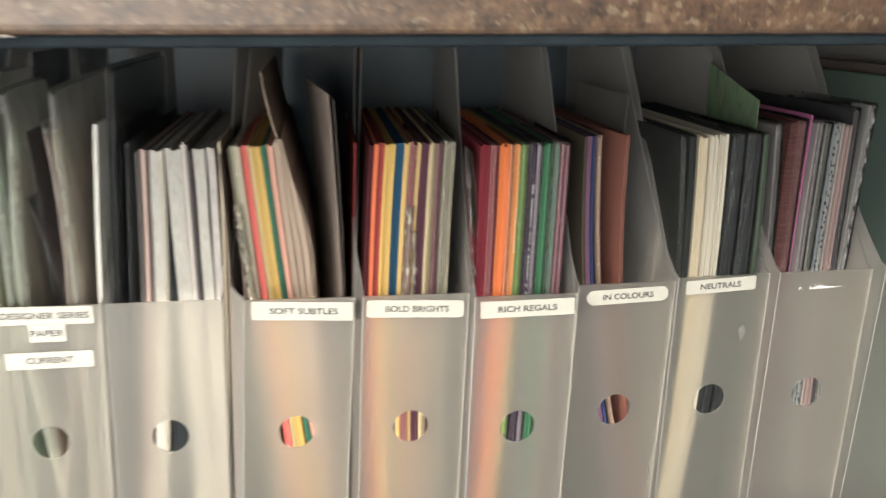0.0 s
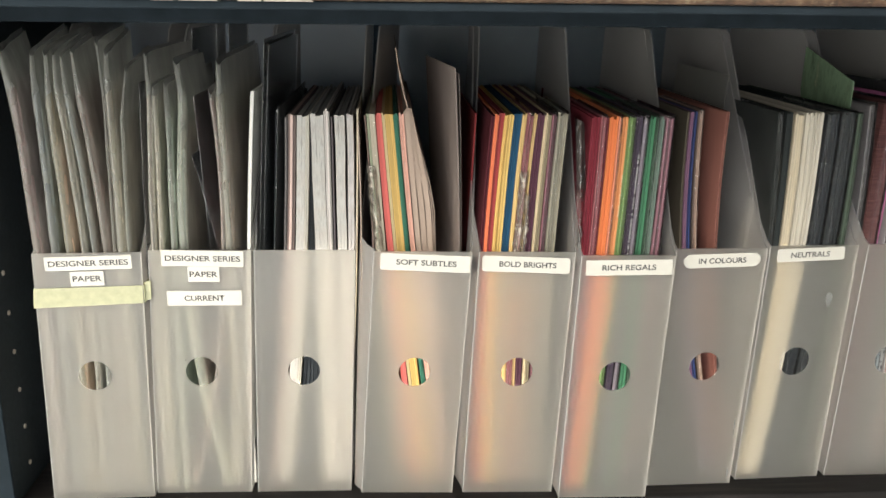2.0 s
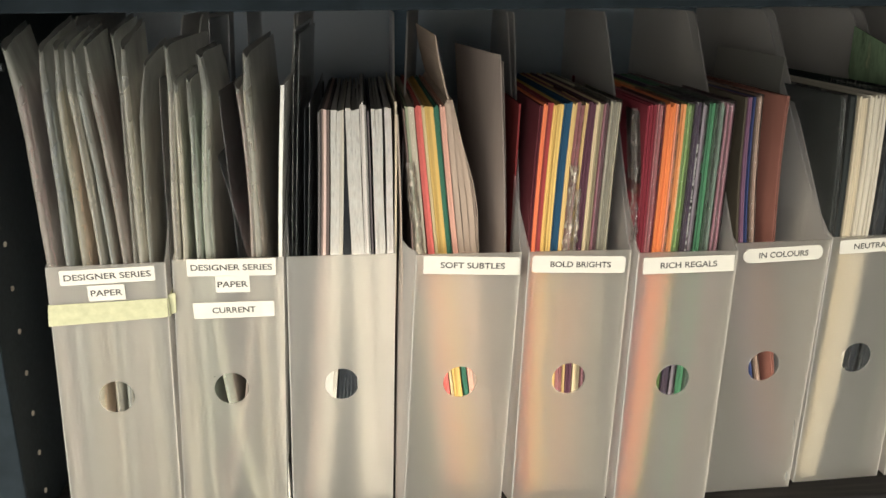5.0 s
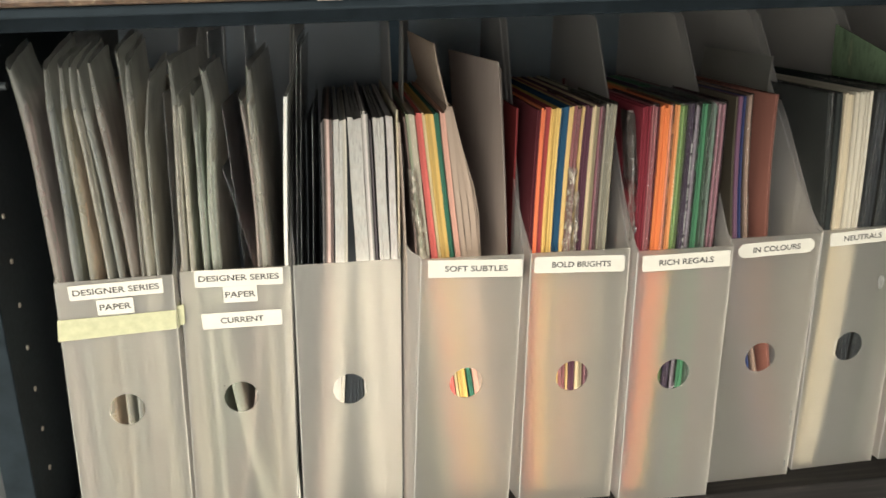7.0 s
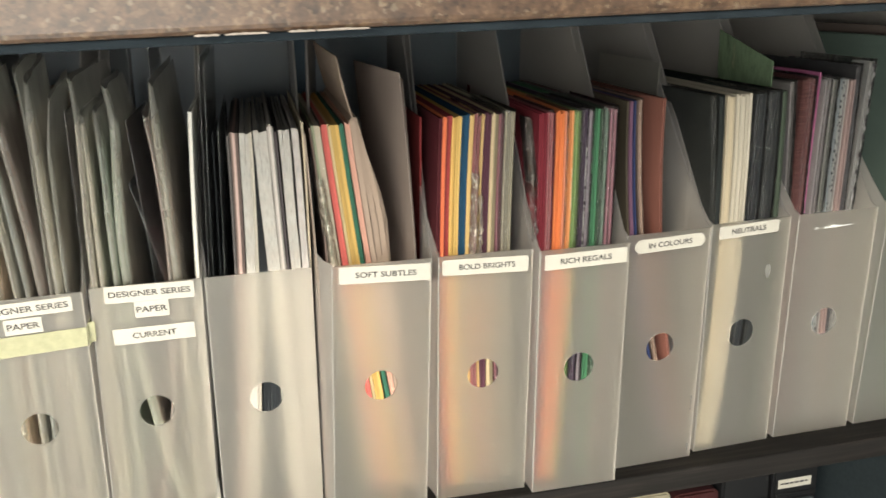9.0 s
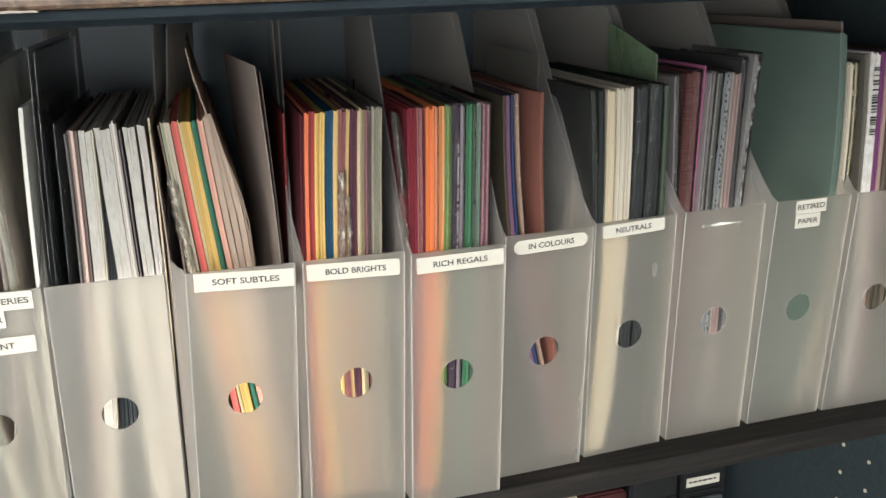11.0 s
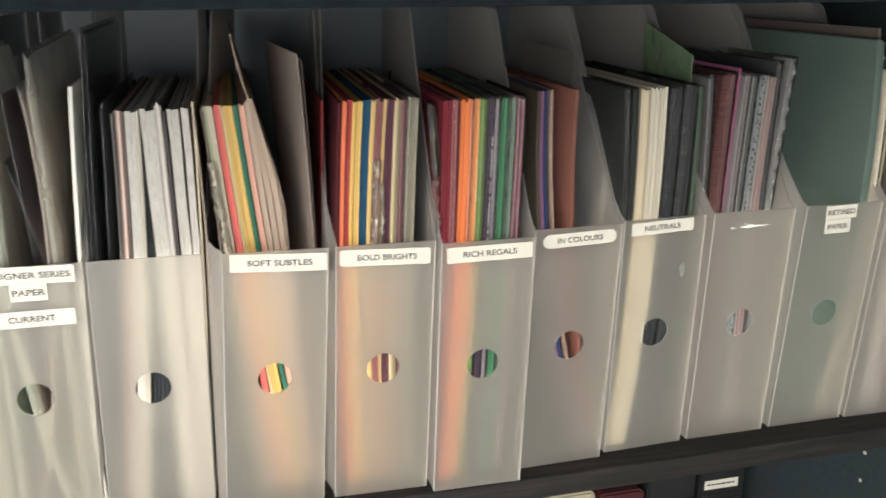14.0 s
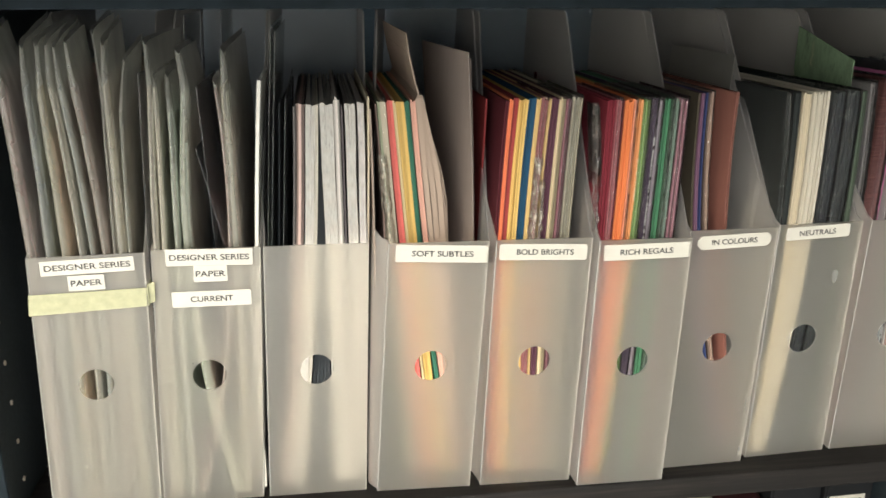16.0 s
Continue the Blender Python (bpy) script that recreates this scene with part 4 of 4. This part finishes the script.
# in colours
single_sheet(0.1180, 0.1160, (0.2, 0.2, 0.2), "tall frosted plastic divider sheet", 0.057, 0.857, 0.12, mat=FROST, thick=0.0009, xl=0.1300)
for xt, xb, xl, w, col, kind, lab, wrap in [
        (0.0815, 0.0845, 0.1140, 0.0018, (0.075, 0.060, 0.040), "plain", "thin stack of mustard card sheets", 0),
        (0.0835, 0.0867, 0.1160, 0.0028, (0.22, 0.10, 0.18), "plain", "thin stack of violet card sheets", 0),
        (0.0866, 0.0900, 0.1195, 0.0030, (0.03, 0.05, 0.16), "plain", "thin stack of navy card sheets", 0),
        (0.0897, 0.0940, 0.1228, 0.0036, (0.26, 0.17, 0.13), "mixed", "wrapped stack of peach papers", 1),
        (0.1120, 0.1128, 0.1355, 0.0018, (0.21, 0.075, 0.055), "plain", "thin stack of rust brown card sheets", 0)]:
    sheet_pack(xt, xb, w, col, lab, kind, 0.031, 0.832, wrap=wrap, xl=xl)

single_sheet(0.1112, 0.1120, (0.26, 0.095, 0.070), "rust brown card sheet slanting across the file", 0.031, 0.832, 0.16, 0.1348, 0.0006, skew=-0.085)

# neutrals
for xt, xb, xl, w, col, kind, lab, wrap in [
        (0.1475, 0.1515, 0.1462, 0.0030, (0.020, 0.025, 0.024), "plain", "wrapped stack of charcoal card sheets", 1),
        (0.1535, 0.1548, 0.1480, 0.0050, (0.024, 0.030, 0.030), "plain", "stack of dark slate card sheets", 0),
        (0.1605, 0.1612, 0.1500, 0.0066, CREAM, "plain", "stack of cream card sheets", 0),
        (0.1682, 0.1687, 0.1570, 0.0060, (0.63, 0.575, 0.46), "plain", "stack of ivory card sheets", 0),
        (0.1760, 0.1757, 0.1634, 0.0066, (0.66, 0.605, 0.49), "plain", "stack of ivory card sheets", 0),
        (0.1845, 0.1832, 0.1705, 0.0100, (0.012, 0.017, 0.022), "plain", "wrapped thick stack of black card sheets", 1),
        (0.1950, 0.1940, 0.1815, 0.0115, (0.014, 0.019, 0.022), "plain", "wrapped thick stack of blue black card sheets", 1),
        (0.2070, 0.2072, 0.1990, 0.0050, (0.06, 0.085, 0.06), "mixed", "thin stack of dark green card sheets", 0)]:
    sheet_pack(xt, xb, w, col, lab, kind, 0.024, 0.832, wrap=wrap, xl=xl)
single_sheet(0.2195, 0.2175, (0.26, 0.34, 0.18), "tall green watercolour paper sheet standing behind the card", 0.058, 0.852, 0.085, thick=0.0006, mat=mat_card((0.19, 0.30, 0.17), "wash"), slant=0.26, xl=0.212)

# file with the torn label
for xt, xb, xl, w, col, kind, lab, wrap, top, y in [
        (0.2275, 0.2305, 0.2290, 0.0050, (0.15, 0.14, 0.14), "mixed", "wrapped stack of grey card sheets", 1, 0.836, 0.044),
        (0.2385, 0.2362, 0.2345, 0.0060, (0.095, 0.034, 0.032), "wood", "stack of wood-grain patterned papers", 0, 0.838, 0.044),
        (0.2448, 0.2425, 0.2405, 0.0075, (0.11, 0.036, 0.038), "wood", "stack of red brown wood-grain papers in clear wrap", 1, 0.838, 0.046),
        (0.2542, 0.2508, 0.2480, 0.0010, (0.40, 0.10, 0.24), "plain", "thin magenta pink card edge", 0, 0.842, 0.0450),
        (0.2564, 0.2530, 0.2505, 0.0050, (0.19, 0.17, 0.18), "mixed", "wrapped stack of grey mauve papers", 1, 0.838, 0.040),
        (0.2620, 0.2585, 0.2560, 0.0058, (0.14, 0.145, 0.135), "mixed", "wrapped stack of grey papers", 1, 0.836, 0.040),
        (0.2682, 0.2645, 0.2625, 0.0030, (0.20, 0.23, 0.25), "plain", "thin stack of pale blue papers", 0, 0.836, 0.038),
        (0.2715, 0.2680, 0.2660, 0.0030, (0.26, 0.27, 0.27), "spots", "stack of black and white patterned papers", 0, 0.837, 0.038),
        (0.2748, 0.2715, 0.2695, 0.0026, (0.33, 0.31, 0.30), "mixed", "thin stack of white papers", 0, 0.836, 0.038),
        (0.2777, 0.2745, 0.2725, 0.0062, (0.30, 0.21, 0.20), "plain", "stack of pink striped papers", 0, 0.835, 0.038),
        (0.2850, 0.2825, 0.2795, 0.0040, (0.050, 0.050, 0.056), "plain", "stack of dark charcoal patterned papers", 1, 0.846, 0.042)]:
    sheet_pack(xt, xb, w, col, lab, kind, y, top, wrap=wrap, xl=xl)

edge = sheet_pack(0.2940, 0.2878, 0.0056, (0.23, 0.23, 0.23), "folded black and white patterned paper edge", "plain", 0.0405, 0.849, 0.022, 0.2830, 1)
rng, run = random.Random(14), bend(0.2940, 0.2878, 0.2830)
for k in range(16):
    z = 0.738 + 0.0072 * k - BASE
    u, h, w = rng.uniform(0.0012, 0.0030), rng.uniform(0.0016, 0.0028), rng.uniform(0.0007, 0.0013)
    ring = [(run(z + BASE) + u + w * rng.uniform(0.8, 1.2) * math.cos(t), z + h * rng.uniform(0.8, 1.2) * math.sin(t)) for t in [2 * math.pi * q / 9 for q in range(9)]]
    part("pattern_mark", prism(ring, "y", -0.0046, -0.0042), INK if k % 2 else PALEMARK, edge, "black mark" if k % 2 else "pale mark")

# retired paper
TEAL = (0.120, 0.180, 0.155)
sheet_pack(0.3730, 0.3762, 0.0060, TEAL, "stack of pale teal green papers", "plain", 0.036, 0.862, 0.23, 0.3560)
sheet_pack(0.3793, 0.3825, 0.0028, (0.16, 0.125, 0.11), "tall stack of brown papers", "plain", 0.042, 0.872, 0.23, 0.3622)
for xt, xb, xl, w, col, lab in [(0.3825, 0.3856, 0.3653, 0.0056, (0.46, 0.41, 0.32), "wrapped stack of beige patterned papers"), (0.3885, 0.3915, 0.3712, 0.0040, (0.42, 0.38, 0.22), "stack of tan patterned papers")]:
    sheet_pack(xt, xb, w, col, lab, "mixed", 0.038, 0.838, xl=xl, wrap=1)

# last file
for xt, xb, w, col, kind, lab in [
        (0.4005, 0.4070, 0.0030, (0.13, 0.12, 0.10), "mixed", "stack of grey tan papers"),
        (0.4050, 0.4100, 0.0100, (0.66, 0.66, 0.64), "white", "white paper pack with a printed bar strip"),
        (0.4160, 0.4205, 0.0040, (0.19, 0.05, 0.17), "plain", "thin stack of purple card sheets"),
        (0.4204, 0.4248, 0.0045, (0.42, 0.28, 0.25), "plain", "stack of pale pink card sheets"),
        (0.4270, 0.4300, 0.0230, (0.080, 0.066, 0.050), "mixed", "thick stack of brown kraft papers")]:
    p = sheet_pack(xt, xb, w, col, lab, kind, 0.038, 0.845, xl=xb)
    if "bar strip" in lab:
        rng = random.Random(8)
        z = 0.245
        while z < 0.302:
            h = rng.choice((0.0008, 0.0012, 0.0018))
            slope = (xt - xb) / (ZT - ZB) * (z + BASE - ZB)
            part("printed_bar", box(slope + 0.003, slope + 0.008, -0.0024, -0.0013, z, z + h), INK, p, "black printed bar")
            z += h + rng.choice((0.0008, 0.0014, 0.0035))


def crumpled_wrap(x, y, z0, z1, w, lean, seed, label, mat=CRUMPLE):
    """A loose crumpled end of a cellophane wrapper that sticks out of the stacks."""
    ob = thing("crumpled_wrapper", (x, y, z0), label, "wrapper", "loose wrappers")
    bm = bmesh.new()
    rows, cols = 34, 9
    grid = []
    for i in range(rows):
        f = i / (rows - 1)
        line = []
        for j in range(cols):
            u = j / (cols - 1) - 0.5
            p = Vector((u * 5 + seed, f * (z1 - z0) * 210, seed * 1.7))
            k = noise.noise(p) + 0.5 * noise.noise(p * 2.3)
            ww = w * (0.75 + 0.35 * noise.noise(Vector((seed, f * 9, 2))))
            line.append(bm.verts.new((lean * f + u * ww + 0.0009 * k, -0.0034 * abs(k) - 0.0012 * math.cos(u * 3.0) + 0.02 * u * u, f * (z1 - z0))))
        grid.append(line)
    for r0, r1 in zip(grid, grid[1:]):
        for q in range(cols - 1):
            bm.faces.new((r0[q], r0[q + 1], r1[q + 1], r1[q]))
    part("film", bm, mat, ob, "", True)


crumpled_wrap(-0.1450, 0.0305, 0.700, 0.792, 0.0095, -0.0080, 3.0, "crumpled clear wrapper end beside beige card")
crumpled_wrap(-0.0450, 0.0210, 0.700, 0.789, 0.0080, 0.0055, 5.0, "crumpled clear wrapper end over brown papers")
crumpled_wrap(-0.0400, 0.0205, 0.700, 0.772, 0.0050, 0.0035, 6.0, "crumpled clear wrapper end over plum card")
crumpled_wrap(0.0035, 0.0090, 0.690, 0.829, 0.0050, -0.0070, 8.0, "crumpled clear wrapper edge beside crimson card", THINWRAP)

# ---------------------------------------------------------------- lower shelf and small fittings
LOW = 0.175


def storage_case(x, w, mat, label, labelled=False, top=0.362):
    c = thing("storage_case", (x, 0.215, LOW), label, "storage case", "cases on the lower shelf")
    h = top - LOW
    r = 0.009
    arc = [(math.cos(a), math.sin(a)) for a in [radians(15 * q) for q in range(7)]]
    out = [(0.0, 0.0), (w, 0.0)] + [(w - r + r * c, h - r + r * d) for c, d in arc] + [(r - r * d, h - r + r * c) for c, d in arc]
    bm = prism(out, "y", 0.0, 0.1)
    bmesh.ops.bevel(bm, geom=[e for e in bm.edges if all(v.co.y < 0.001 for v in e.verts)], offset=0.0025, segments=2, affect="EDGES")
    part("body", bm, mat, c)
    part("rim", box(0.003, w - 0.003, -0.002, 0.002, h - 0.045, h - 0.040, 0.0008), BLACK, c)
    if labelled:
        l = part("label", box(0.006, w - 0.010, -0.0012, -0.0002, h - 0.033, h - 0.021, 0.0002), LABEL, c, "white paper label")
        rng = random.Random(3)
        u = 0.009
        while u < w - 0.016:
            d = rng.uniform(0.003, 0.007)
            part("print_bar", box(u, min(u + d, w - 0.012), -0.0016, -0.0011, h - 0.0275, h - 0.0255), INK, l)
            u += d + 0.0016
    part("pull", box(0.006, w - 0.006, -0.006, 0.0, h - 0.070, h - 0.048, 0.0028), GREY, c, "grey pull grip")
    return c


storage_case(0.367, 0.060, BLACK, "black plastic case with a white label", True)
storage_case(0.300, 0.062, BLACK, "plain black plastic case on the lower shelf")
storage_case(0.238, 0.058, RED, "red plastic case on the lower shelf", top=0.343)
storage_case(0.174, 0.060, BEIGE, "beige plastic case on the lower shelf", top=0.350)
storage_case(0.108, 0.062, BLACK, "plain black plastic case on the lower shelf")


def support_bracket():
    b = thing("support_bracket", (X0, 0.022, 0.850), "small chrome shelf bracket on the side panel", "bracket")
    part("plate", box(0.0, 0.006, 0.0, 0.018, 0.0, 0.0165, 0.0012, 3), CHROME, b)
    bm = bmesh.new()
    bmesh.ops.create_cone(bm, cap_ends=True, segments=16, radius1=0.0026, radius2=0.0026, depth=0.016, matrix=Matrix.Translation((0.011, 0.010, 0.0095)) @ Matrix.Rotation(radians(90), 4, "Y"))
    part("pin", bm, GREY, b, "dull grey pin")


support_bracket()
